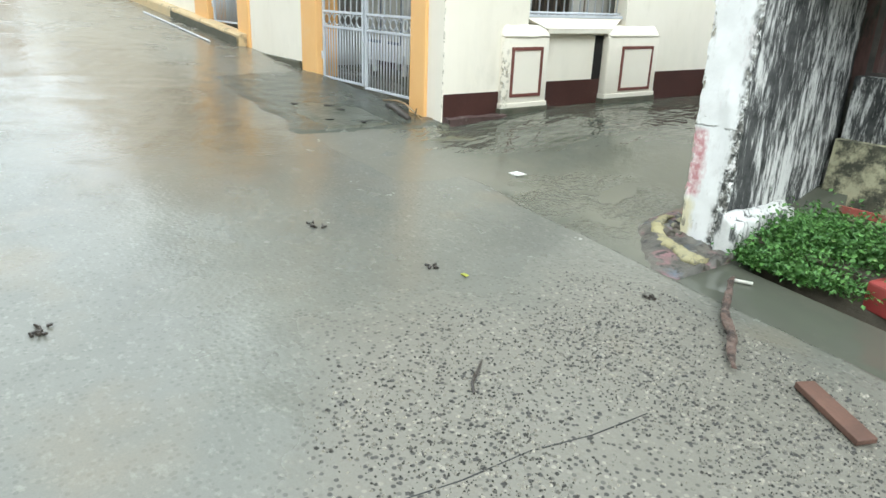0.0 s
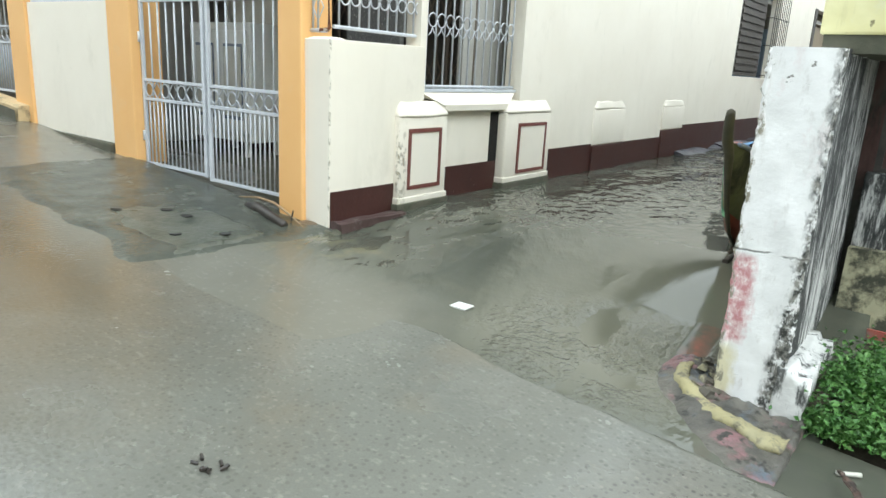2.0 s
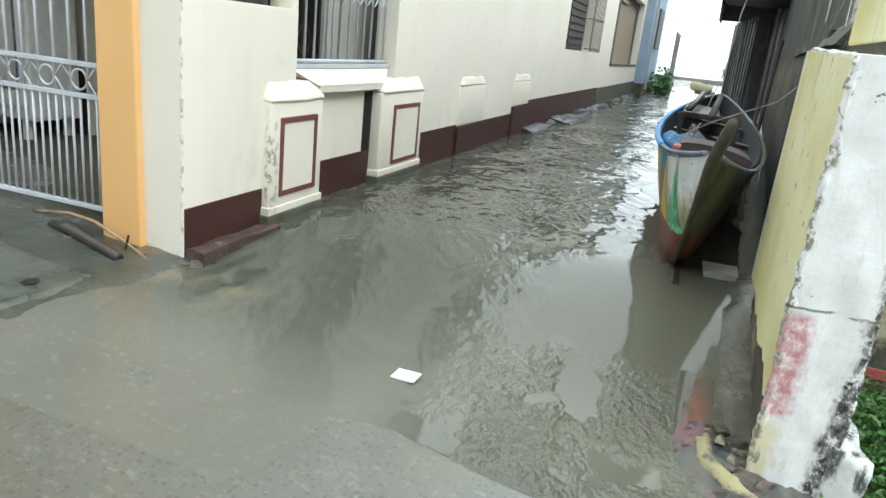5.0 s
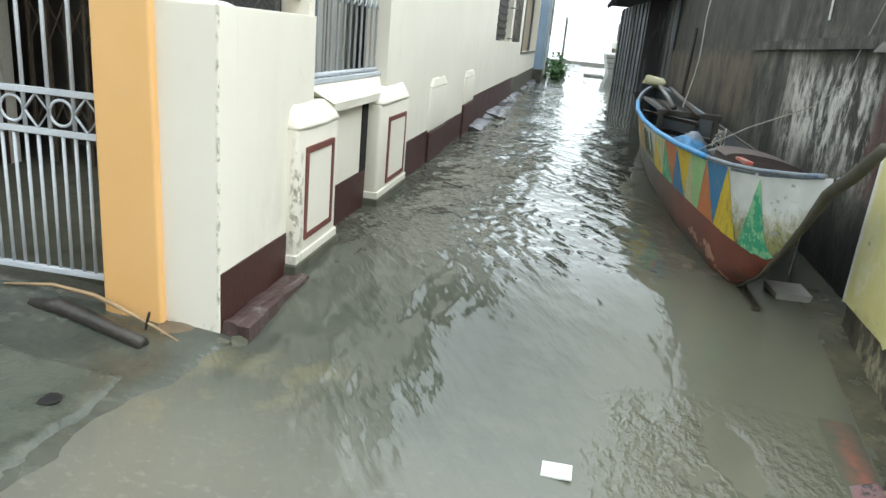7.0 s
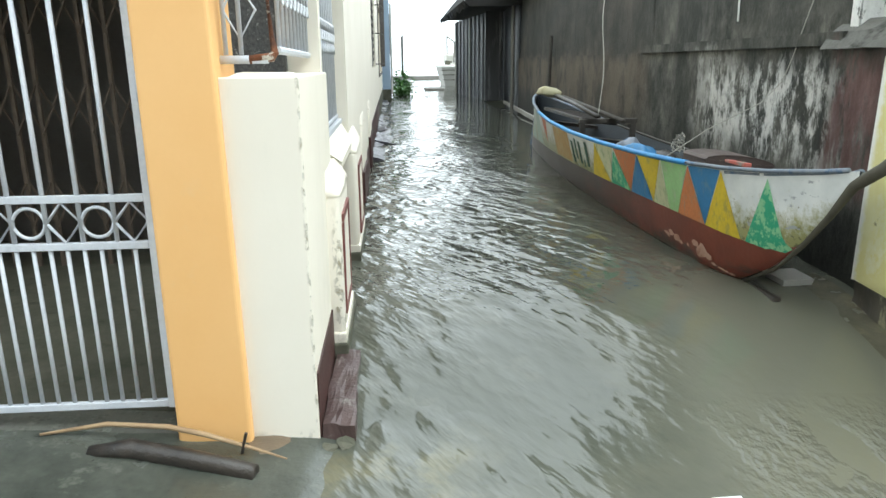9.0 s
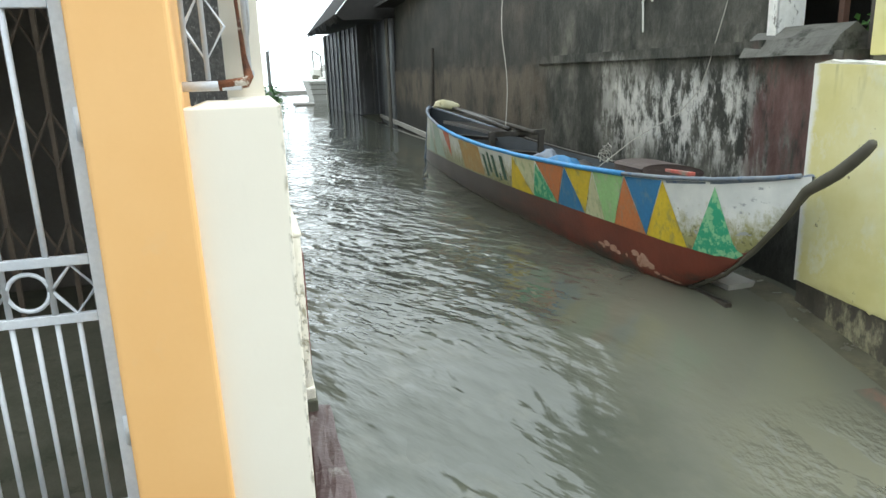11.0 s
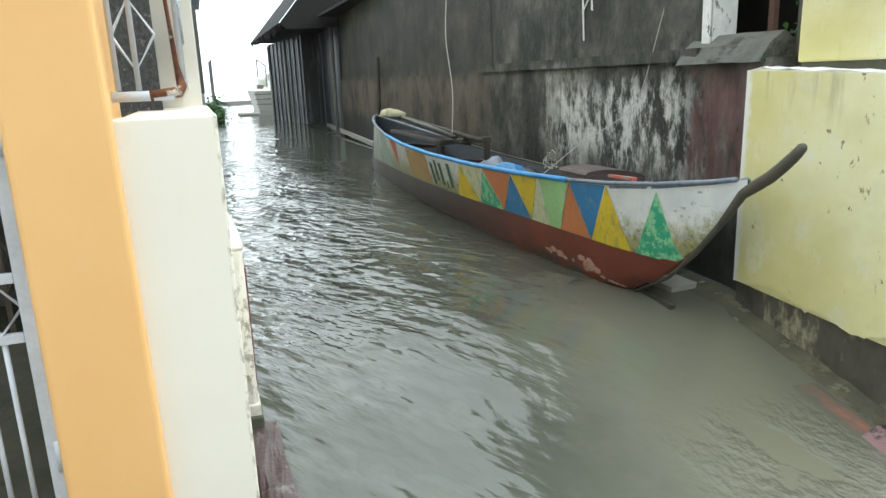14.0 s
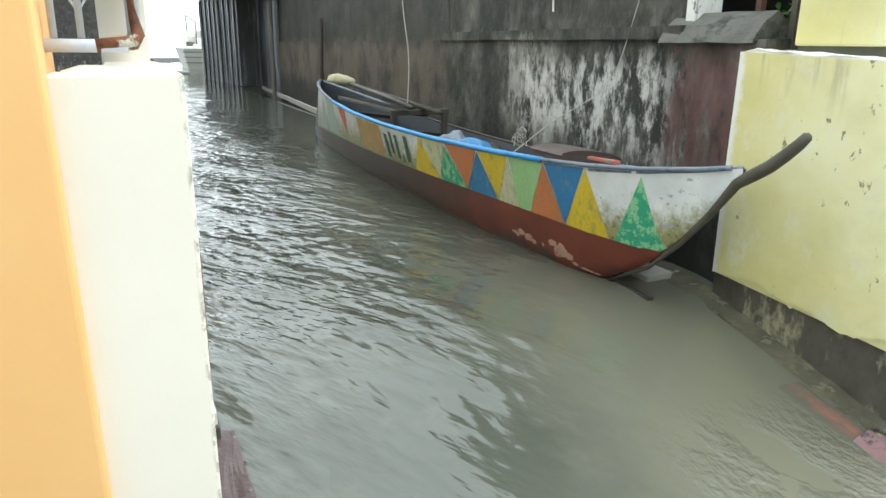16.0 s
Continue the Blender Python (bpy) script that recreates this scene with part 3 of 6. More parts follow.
def murky_water():
    """Silty flood water: an opaque grey-green body under a mirror, rippled down the alley and shivering over the road edge."""
    m, n, l, p = nodes_of("murky_flood_water")
    pos = position(n, l)
    silt = noise_node(n, l, 0.8, 5)
    col = mixc(n, l, ramp(n, l, silt, 0.3, 0.7), (0.068, 0.073, 0.057), (0.092, 0.096, 0.076))
    # quiet reach painted paler as better lit, fading out where the hull shades it
    quiet_lit = ramp(n, l, mathn(n, l, "ADD", pos[0], mathn(n, l, "MULTIPLY", silt, 1.0)), 1.6, 2.3)
    quiet_lit = mathn(n, l, "MULTIPLY", quiet_lit, mathn(n, l, "MULTIPLY", mathn(n, l, "MULTIPLY", ramp(n, l, pos[1], -1.0, -0.3), ramp(n, l, pos[0], 3.2, 2.9)), ramp(n, l, pos[1], 2.4, 0.9)))
    col = mixc(n, l, quiet_lit, col, (0.134, 0.132, 0.101))
    drift = ramp(n, l, noise_node(n, l, 2.6, 6, (1, 1, 1), 0.62), 0.52, 0.70)
    col = mixc(n, l, mathn(n, l, "MULTIPLY", drift, 0.45), col, (0.130, 0.126, 0.094))
    shallow = mathn(n, l, "MULTIPLY", ramp(n, l, mathn(n, l, "ADD", pos[1], mathn(n, l, "MULTIPLY", silt, 0.9)), 0.25, -0.55), ramp(n, l, pos[0], 1.6, 0.6))
    col = mixc(n, l, shallow, col, (0.136, 0.137, 0.114))
    sand = mathn(n, l, "MULTIPLY", ramp(n, l, noise_node(n, l, 3.1, 5), 0.55, 0.66), mathn(n, l, "MULTIPLY", ramp(n, l, pos[0], 0.75, 0.35), ramp(n, l, pos[1], 0.25, -0.1)))
    col = mixc(n, l, mathn(n, l, "MULTIPLY", sand, 0.5), col, (0.19, 0.17, 0.095))
    p.inputs["IOR"].default_value = 1.46
    # a mere film over the road where the alley runs out into the street
    film = mathn(n, l, "MULTIPLY", ramp(n, l, mathn(n, l, "ADD", pos[1], mathn(n, l, "MULTIPLY", silt, 0.6)), 0.10, -0.55), ramp(n, l, pos[0], 1.8, 1.3))
    bed = mixc(n, l, ramp(n, l, noise_node(n, l, 0.9, 5), 0.3, 0.7), (0.112, 0.115, 0.098), (0.165, 0.166, 0.142))
    fleck = ramp(n, l, noise_node(n, l, 21, 6, (1, 1.3, 1), 0.62), 0.56, 0.68)
    bed = mixc(n, l, mathn(n, l, "MULTIPLY", fleck, 0.30), bed, (0.30, 0.295, 0.255))
    bed = mixc(n, l, 0.3, bed, (0.165, 0.145, 0.105))
    col = mixc(n, l, film, col, bed)
    l.new(col, p.inputs["Base Color"])
    l.new(mathn(n, l, "ADD", 0.012, mathn(n, l, "MULTIPLY", film, 0.24)), p.inputs["Roughness"])
    # wavelets run across the alley, broken up by gusts; the mouth lies calmer
    big = wave_node(n, l, 1.7, 2, 2.2, 18)
    mid = wave_node(n, l, 6.5, 3, 4.2, 24, 0.45)
    chop = wave_node(n, l, 14.0, 3, 3.6, 34)
    across = wave_node(n, l, 4.0, 2, 2.2, 70)
    grain = noise_node(n, l, 24, 3, (1.0, 0.7, 1), 0.5)
    gust = ramp(n, l, noise_node(n, l, 0.9, 4, (1, 0.6, 1)), 0.38, 0.58)
    lee = mathn(n, l, "ADD", pos[0], mathn(n, l, "MULTIPLY", mathn(n, l, "SUBTRACT", big, 0.5), 1.6))
    open_water = ramp(n, l, lee, 2.05, 1.35)
    calm = ramp(n, l, mathn(n, l, "ADD", pos[1], mathn(n, l, "MULTIPLY", mathn(n, l, "SUBTRACT", silt, 0.5), 2.5)), 0.1, 2.2)
    calm = mathn(n, l, "MAXIMUM", calm, mathn(n, l, "MULTIPLY", ramp(n, l, pos[0], 1.15, 0.5), 0.56))
    vigour = mathn(n, l, "MULTIPLY", mathn(n, l, "ADD", 0.14, mathn(n, l, "MULTIPLY", calm, 0.86)), mathn(n, l, "SUBTRACT", 1.0, mathn(n, l, "MULTIPLY", film, 0.85)))
    fine = mathn(n, l, "ADD", mathn(n, l, "MULTIPLY", mid, 0.75), mathn(n, l, "ADD", mathn(n, l, "MULTIPLY", across, 0.28), mathn(n, l, "MULTIPLY", chop, 0.42)))
    fine = mathn(n, l, "MULTIPLY", mathn(n, l, "MULTIPLY", fine, vigour), mathn(n, l, "MULTIPLY", open_water, mathn(n, l, "ADD", 0.16, mathn(n, l, "MULTIPLY", gust, 0.84))))
    fast = ramp(n, l, noise_node(n, l, 2.1, 5, (1, 0.7, 1), 0.6), 0.46, 0.57)
    murmur = mathn(n, l, "MULTIPLY", band(n, l, pos[1], -0.2, 1.6, 0.3), band(n, l, pos[0], 1.1, 2.1, 0.2))
    shiver = mathn(n, l, "MULTIPLY", band(n, l, pos[1], -0.80, 0.20, 0.22), mathn(n, l, "MULTIPLY", band(n, l, pos[0], 1.70, 2.65, 0.22), fast))
    h = mathn(n, l, "ADD", mathn(n, l, "MULTIPLY", big, 0.20), mathn(n, l, "ADD", fine, mathn(n, l, "MULTIPLY", grain, mathn(n, l, "ADD", mathn(n, l, "ADD", 0.009, mathn(n, l, "MULTIPLY", murmur, 0.022)), mathn(n, l, "MULTIPLY", shiver, 0.75)))))
    relief(n, l, p, h, 1.0, 0.066)
    return m


WATER = murky_water()


# ---------------------------------------------------------------- ground and water
def level(x, y):
    """Height of the water and of the wet road: the street falls along x, the alley lies flat."""
    s = min(1.0, max(0.0, (y + 0.3) / 1.8))
    s = s * s * (3 - 2 * s)
    road = 0.05 - 0.085 * max(-22.0, min(9.0, x))
    return (1 - s) * road + s * 0.13


def road_edge(x):
    """Where the road slab breaks off towards the alley and the gutter."""
    return -0.77 + 0.05 * noise.noise((1.3 * x, 0.2, 0)) + 0.022 * noise.noise((8 * x, 3.2, 0))


def ground_height(x, y):
    w = level(x, y)
    edge = road_edge(x)
    if x < 0.45:
        edge += (0.45 - x) * 1.4
    d = min(1.0, max(0.0, (y - edge) / (0.07 + 0.43 * min(1.0, max(0.0, (1.9 - x) / 0.5)))))
    deep = 0.22 * d * d * (3 - 2 * d)
    if x > 7.0:
        deep *= max(0.0, 1 - (x - 7.0) / 0.3)
    if y > 26:
        deep = 2.0
    lump = 0.010 * noise.noise((1.6 * x, 1.6 * y, 0)) + 0.005 * noise.noise((3.7 * x, 3.7 * y, 5)) + 0.004 * noise.noise((7 * x, 7 * y, 1))
    if y > -1.9 and x < 2.0:
        lump *= 1 - 0.85 * min(1.0, (y + 1.9) / 0.4) * min(1.0, (2.0 - x) / 0.3)
    return w + 0.004 - deep + lump


def axis_steps(spans):
    out = []
    for a, b, s in spans:
        n = max(1, round((b - a) / s))
        out += [a + (b - a) * i / n for i in range(n)]
    return out + [spans[-1][1]]


def sheet(name, xs, ys, height, material):
    verts = [(x, y, height(x, y)) for x in xs for y in ys]
    k = len(ys)
    faces = [(i * k + j, (i + 1) * k + j, (i + 1) * k + j + 1, i * k + j + 1) for i in range(len(xs) - 1) for j in range(k - 1)]
    me = bpy.data.meshes.new(name)
    me.from_pydata(verts, [], faces)
    me.materials.append(material)
    me.polygons.foreach_set("use_smooth", [True] * len(faces))
    return new(name, me)


gx = axis_steps([(-1500, -60, 240), (-60, -12, 4), (-12, -3, 0.3), (-3, 5.5, 0.07), (5.5, 12, 0.4), (12, 60, 6), (60, 1500, 240)])
gy = axis_steps([(-1500, -60, 240), (-60, -8, 4), (-8, -4.5, 0.3), (-4.5, -0.95, 0.07), (-0.95, -0.6, 0.02), (-0.6, 1.2, 0.07), (1.2, 8, 0.4), (8, 60, 4), (60, 1500, 240)])
ground = tagged(sheet("ground", gx, gy, ground_height, CONCRETE), "wet grey concrete street with exposed aggregate", "ground", kind="structure")

wx = axis_steps([(-900, -40, 215), (-40, -0.6, 6), (-0.6, 3.4, 0.1), (3.4, 8, 0.6), (8, 900, 223)])
wy = axis_steps([(-2.4, 2.0, 0.08), (2.0, 30, 1.0), (30, 2500, 247)])


def water_height(x, y):
    if x < -0.5 or x > 3.3:
        return level(x, y) if y > 20 else level(min(3.3, max(-0.5, x)), y) - 1.2
    s = min(1.0, max(0.0, (1.75 - x) / 0.5))
    reach = (1 - s) * (road_edge(x) - 0.02) + s * -1.30
    sink = min(1.0, max(0.0, (reach - y) / (0.12 + 0.78 * s)))
    return level(x, y) + 0.005 - 0.011 * (1 - s) - 0.040 * sink - 0.05 * max(0.0, -0.25 - x)


water = tagged(sheet("water", wx, wy, water_height, WATER), "murky grey-green flood water with ripples", "water", kind="structure")

# ---------------------------------------------------------------- the cream house: alley side
low_wall = thing("low_wall", "cream painted low porch wall with dark maroon base", "wall")
tagged(low_wall, kind="structure")
part("front_face", box(-0.30, 0.0, 0.0, 0.16, -0.3, 1.385, 0.006), CREAM, low_wall)
part("alley_face", box(-0.16, -0.001, 0.155, 1.035, -0.3, 1.385, 0.006), CREAM, low_wall)
part("cap_lump", wobble(slab(bmesh.new(), (-0.235, 0.0, 0.005, 0.15), (-0.20, -0.03, 0.03, 0.13), 1.383, 1.40), 0.01, 14), CREAM, low_wall)
part("base_band", box(-0.05, 0.006, 0.012, 0.69, -0.3, 0.335, 0.003), MAROON, low_wall, "maroon painted base band")
bm = box(0.007, 0.125, 0.01, 0.72, -0.3, 0.12)
bmesh.ops.subdivide_edges(bm, edges=bm.edges[:], cuts=6, use_grid_fill=True)
step = part("foot_ledge", wobble(wobble(bm, 0.016, 9), 0.010, 28), surface("worn_maroon_ledge", (0.10, 0.065, 0.06), (0.065, 0.035, 0.032), 5.0, 0.45, 0.5, 40, (0.22, 0.20, 0.18), 8.0, (0.56, 0.66)), None, smooth=False)
tagged(step, "worn maroon footing ledge along the house wall", "ledge", kind="structure")


def pedestal(name, y0, y1, panel, base):
    """A squat pilaster with a sloped cap; with a framed panel, or with a maroon foot."""
    ob = thing(name, "cream wall pedestal with a framed panel" if panel else "plain cream wall buttress with sloped cap", "pedestal", "pedestals along the house wall")
    tagged(ob, kind="structure")
    o = 0.0 if panel else 0.034
    bm = box(-0.10, 0.055 - o, y0, y1, base, 0.86, 0.022)
    shaft = part("shaft", wobble(bm, 0.006, 7), CREAM, ob, smooth=True)
    g = 0.010 if panel else 0.004
    lip, top = 0.068 - o - (0 if panel else 0.012), 0.965 if panel else 0.945
    bm = box(-0.10, lip, y0 - g, y1 + g, 0.85, top)
    for v in bm.verts:
        if v.co.z > 0.9 and v.co.x > 0:
            v.co.x = 0.004
            v.co.y += 0.06 if v.co.y < (y0 + y1) / 2 else -0.06
    bmesh.ops.subdivide_edges(bm, edges=bm.edges[:], cuts=5, use_grid_fill=True)
    bmesh.ops.smooth_vert(bm, verts=bm.verts, factor=0.5, use_axis_x=True, use_axis_y=True, use_axis_z=True)
    part("cap", wobble(bm, 0.010, 11), CREAM, ob, smooth=True)
    if panel:
        a, b, c, d = panel
        w = 0.031
        part("panel", box(0.05, 0.060, a + w, b - w, c + w, d - w, 0.002), CREAM, shaft)
        bm = box(0.05, 0.066, a, a + w, c, d)
        box(0.05, 0.066, b - w, b, c, d, bm=bm)
        box(0.05, 0.066, a + w, b - w, c, c + w, bm=bm)
        box(0.05, 0.066, a + w, b - w, d - w, d, bm=bm)
        part("panel_frame", wobble(bm, 0.004, 15), FRAME_RED, shaft, "red-brown painted frame")
        part("foot", wobble(box(-0.1, 0.072, y0 - 0.02, y1 + 0.02, -0.3, base - 0.03, 0.01), 0.008, 9), MOSS, ob, "dark wet footing")
        part("foot_course", box(-0.1, 0.064, y0 - 0.01, y1 + 0.01, base - 0.03, base + 0.02, 0.008), CREAM, ob)
    else:
        part("foot", box(-0.1, 0.030, y0, y1, -0.3, base, 0.006), MAROON, ob, "maroon painted foot")
    return ob


pedestal("pedestal", 0.69, 1.30, (0.788, 1.207, 0.277, 0.757), 0.20)
pedestal("pedestal", 2.21, 3.07, (2.43, 2.975, 0.267, 0.75), 0.22)
pedestal("pedestal", 4.17, 5.06, None, 0.43)
pedestal("pedestal", 6.38, 7.25, None, 0.525)

under = thing("wall_under_window", "recessed cream wall below the grilled window", "wall")
tagged(under, kind="structure")
part("recess_face", box(-0.22, -0.045, 1.02, 2.50, -0.3, 0.90, 0.0), CREAM, under)
part("recess_base", box(-0.1, -0.038, 1.30, 2.21, -0.3, 0.40, 0.003), MAROON, under, "maroon painted base")
part("ledge", wobble(slab(slab(bmesh.new(), (-0.22, 0.03, 1.28, 2.24), (-0.22, 0.035, 1.28, 2.24), 0.885, 0.935), (-0.22, 0.035, 1.25, 2.27), (-0.22, -0.05, 1.04, 2.48), 0.935, 1.035), 0.004, 8), CREAM, under)
# no cut in the wall: a black strip gives the slot's inner shade
part("slot_shade", box(-0.05, -0.036, 2.08, 2.205, 0.40, 0.86), THATCH_AND_SHADE, under, "black strip painted for the shade in the open slot")

house_wall = thing("wall_house_alley", "long cream rendered house wall with maroon base", "wall")
tagged(house_wall, kind="structure")
for y0, y1, z0, z1 in ((2.50, 9.5, -0.3, 4.6), (9.5, 12.2, -0.3, 1.34), (9.5, 12.2, 2.9, 4.6), (12.2, 15.6, -0.3, 4.6), (15.6, 22.0, -0.3, 1.10), (15.6, 22.0, 3.0, 4.6), (22.0, 22.5, -0.3, 4.6)):
    part("wall_panel", box(-0.18, 0.0, y0, y1, z0, z1), CREAM, house_wall)
part("wall_panel", box(-0.18, 0.0, 0.0, 2.5, 2.75, 4.6), CREAM, house_wall)
for y0, y1, z in ((3.07, 4.17, 0.455), (5.06, 6.38, 0.435), (7.25, 14.0, 0.575), (14.0, 22.5, 0.555)):
    part("base_band", box(-0.05, 0.008, y0, y1, -0.3, z, 0.003), MAROON if y0 < 14 else MOSS, house_wall)
ALGAE_SLAB = surface("purple_grey_wet_mortar", (0.045, 0.041, 0.052), (0.085, 0.080, 0.096), 3.0, 0.35, 0.8, 24, (0.035, 0.035, 0.036), 4.0, (0.52, 0.62))
rng = random.Random(31)
for k in range(15):
    y0 = 7.2 + 1.0 * k + rng.uniform(-0.2, 0.2)
    w, h = rng.uniform(0.14, 0.42) * (1.0 if k < 6 else 0.6), rng.uniform(0.16, 0.22)
    bm = box(0.0, w, y0, y0 + rng.uniform(1.1, 1.6), -0.2, h - 0.004 * k)
    bmesh.ops.subdivide_edges(bm, edges=bm.edges[:], cuts=4, use_grid_fill=True)
    for v in bm.verts:
        v.co.z -= 0.35 * max(0.0, v.co.x) * (0.5 + noise.noise((0, v.co.y, k)))
    part("foot_slab", wobble(wobble(bm, 0.07, 2.3), 0.02, 9), ALGAE_SLAB, house_wall, "broken wet mortar footing")

roof = tagged(part("house_roof", box(-9.5, 0.35, -0.45, 22.4, 4.6, 4.75), TIN), "flat grey sheet roof of the cream house", "roof", kind="structure")


def bar_grille(name, x, y0, y1, z0, z1, count, label, scroll_z=None, material=SILVER):
    ob = thing(name, label, "window grille", at=(x, y0, z0))
    inv = Matrix.Translation((-x, -y0, -z0))
    def add(n, bm):
        bm.transform(inv)
        return part(n, bm, material, ob, smooth=True)
    for k in range(count):
        y = y0 + (y1 - y0) * (k + 0.5) / count
        add("bar", tube([(x, y, z0), (x, y, z1)], 0.0085, 6))
    for z in (z0 + 0.02, z1 - 0.02):
        add("rail", box(x - 0.012, x + 0.012, y0, y1, z - 0.012, z + 0.012))
    if scroll_z:
        for k in range(count - 1):
            y = y0 + (y1 - y0) * (k + 1.0) / count
            r = (y1 - y0) / count * 0.46
            hoop = add("scroll", ring((x + 0.012, y, scroll_z), r, 0.006, "x", n=12))
            leaf = add("scroll_leaf", tube([(x + 0.012, y - r * 0.9, scroll_z - r * 2.2), (x + 0.012, y - r * 0.3, scroll_z - r * 1.7), (x + 0.012, y, scroll_z - r), (x + 0.012, y + r * 0.3, scroll_z - r * 1.7), (x + 0.012, y + r * 0.9, scroll_z - r * 2.2)], 0.006, 5))
            leaf.parent = hoop
    return ob


bar_grille("window_grille", -0.075, 1.06, 2.47, 1.06, 2.7, 12, "grey-white painted steel window grille with scrolls", 1.60)
sill = tagged(part("window_sill", box(-0.11, -0.04, 1.04, 2.49, 1.034, 1.062, 0.004), SILVER), "grey-white steel sill of the grilled window", "window sill", kind="structure")
part("partition", box(-0.42, -0.36, 2.02, 3.40, 0.9, 2.8), GREY_CURTAIN)
tagged(bpy.context.scene.objects["partition"], "pale grey partition behind the grille", "partition", kind="structure")

# far window with a bar cage, and the boarded opening
win = thing("window_2", "house window with an open dark shutter and bar cage", "window")
tagged(win, kind="structure")
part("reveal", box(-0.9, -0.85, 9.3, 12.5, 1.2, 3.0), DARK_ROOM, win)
shutter = part("shutter", box(-0.06, -0.02, 9.55, 11.2, 1.36, 2.9, 0.004), DARK_IRON, win, "dark louvred shutter")
for k in range(12):
    part("slat", box(-0.018, 0.0, 9.62, 11.14, 1.44 + 0.12 * k, 1.50 + 0.12 * k), DARK_IRON, shutter)
cage = thing("bar_cage", "dark iron bar cage over the house window", "window grille", at=(0.02, 11.22, 1.34))
cage.rotation_euler = (0, 0, radians(-4))
for k in range(9):
    y = 0.06 + 0.11 * k
    part("bar", tube([(0.10, y, 0.0), (0.10, y, 1.5)], 0.008, 5), DARK_IRON, cage)
for z in (0.05, 0.6, 1.1):
    part("rail", tube([(0.0, 0.0, z), (0.10, 0.0, z), (0.10, 1.0, z), (0.0, 1.0, z)], 0.009, 5), DARK_IRON, cage)
opening = thing("boarded_opening", "wall opening closed with tan plywood", "opening")
tagged(opening, kind="structure")
part("board", box(-0.30, -0.25, 15.5, 22.1, 1.0, 3.1), TAN, opening)
part("frame", box(-0.02, 0.02, 15.5, 15.75, 1.06, 3.0), DARK_IRON, opening)
part("frame", box(-0.02, 0.02, 15.6, 22.05, 1.06, 1.11), DARK_IRON, opening)

blue = thing("blue_house", "pale blue painted house at the alley end", "house", at=(0, 0, 0))
part("wall", box(-5.0, 0.28, 22.5, 28.0, -0.4, 4.4), BLUE_WALL, blue)
part("base", box(-0.2, 0.30, 22.48, 28.02, -0.4, 0.5), MOSS, blue, "dark wet base")
part("pipe", tube([(0.33, 23.4, 0.3), (0.33, 23.4, 3.4)], 0.04, 8), PLASTIC, blue)
part("window", box(0.27, 0.34, 24.6, 26.4, 1.7, 3.1), DARK_IRON, blue)
part("roof", box(-5.2, 0.6, 22.4, 28.3, 4.4, 4.55), TIN, blue)
fence = thing("board_fence", "grey weathered board fence by the sea", "fence")
for k in range(11):
    part("board", box(0.80 + 0.02 * (k % 2), 0.84 + 0.02 * (k % 2), 28.4 + 0.32 * k, 28.4 + 0.32 * k + 0.29, -0.2, 2.35 + 0.22 * random.random()), BOARDS, fence)


def leaf_cloud(name, centre, size, count, leaf, label, category, seed, density_top=False):
    """Many small bent leaves round a centre."""
    rng = random.Random(seed)
    verts, faces = [], []
    for _ in range(count):
        d = Vector((rng.gauss(0, 0.42), rng.gauss(0, 0.42), rng.gauss(0, 0.42)))
        c = Vector((centre[0] + d.x * size[0], centre[1] + d.y * size[1], centre[2] + abs(d.z) * size[2]))
        rot = Euler((rng.uniform(-0.9, 0.9), rng.uniform(-0.9, 0.9), rng.uniform(0, 6.28))).to_matrix()
        s = leaf * rng.uniform(0.6, 1.3)
        k = len(verts)
        for p in ((0, 0, 0), (0.35, 0.5, 0.12), (0, 1.15, -0.1), (-0.35, 0.5, 0.12)):
            verts.append(tuple(c + rot @ (s * Vector(p))))
        faces += [(k, k + 1, k + 2), (k, k + 2, k + 3)]
    me = bpy.data.meshes.new(name)
    me.from_pydata(verts, [], faces)
    me.materials.append(LEAF)
    return tagged(new(name, me), label, category, kind="stuff")


leaf_cloud("shrub", (0.72, 26.0, 0.15), (0.42, 1.6, 0.9), 700, 0.15, "green shrub at the foot of the blue house", "shrub", 5)

# ---------------------------------------------------------------- street front of the cream house
def orange_post(x0, x1, z0, top=2.9, y0=-0.035, taper=0.0):
    bm = box(x0, x1, y0, y0 + 0.30, z0 - 0.3, top)
    for v in bm.verts:
        if v.co.z > 1 and v.co.x > (x0 + x1) / 2:
            v.co.x -= taper
    bmesh.ops.bevel(bm, geom=bm.edges[:], offset=0.014, segments=3, affect="EDGES", profile=0.5)
    ob = tagged(part("gate_post", bm, ORANGE), "smooth orange painted concrete gate post", "post", "orange posts of the street front")
    return ob


orange_post(-0.503, -0.235, 0.07, taper=0.036)
orange_post(-2.86, -2.47, 0.25)
orange_post(-4.92, -4.52, 0.44)
orange_post(-6.75, -6.15, 0.6)
part("back_panel", box(-6.6, -4.5, 0.75, 0.80, 0.2, 2.75), GREY_CURTAIN, None)
tagged(bpy.context.scene.objects["back_panel"], "plain grey wall behind the narrow street gate", "wall", kind="structure")
# plain block added up the street to replace mirrored sky on the road
neighbour = tagged(part("wall_neighbour_added", box(-34, -9.6, 0.3, 9.0, 0.2, 6.0), CREAM), "added plain cream house front, there for its reflection in the street", "wall", kind="structure")
beam = tagged(part("lintel", box(-9.5, 0.0, 0.0, 0.2, 2.75, 4.6), CREAM), "cream beam over the porch front", "beam", kind="structure")
front = thing("wall_street", "cream low street wall", "wall")
tagged(front, kind="structure")
part("wall_panel", box(-4.52, -2.86, 0.0, 0.18, -0.1, 1.66, 0.004), CREAM, front)
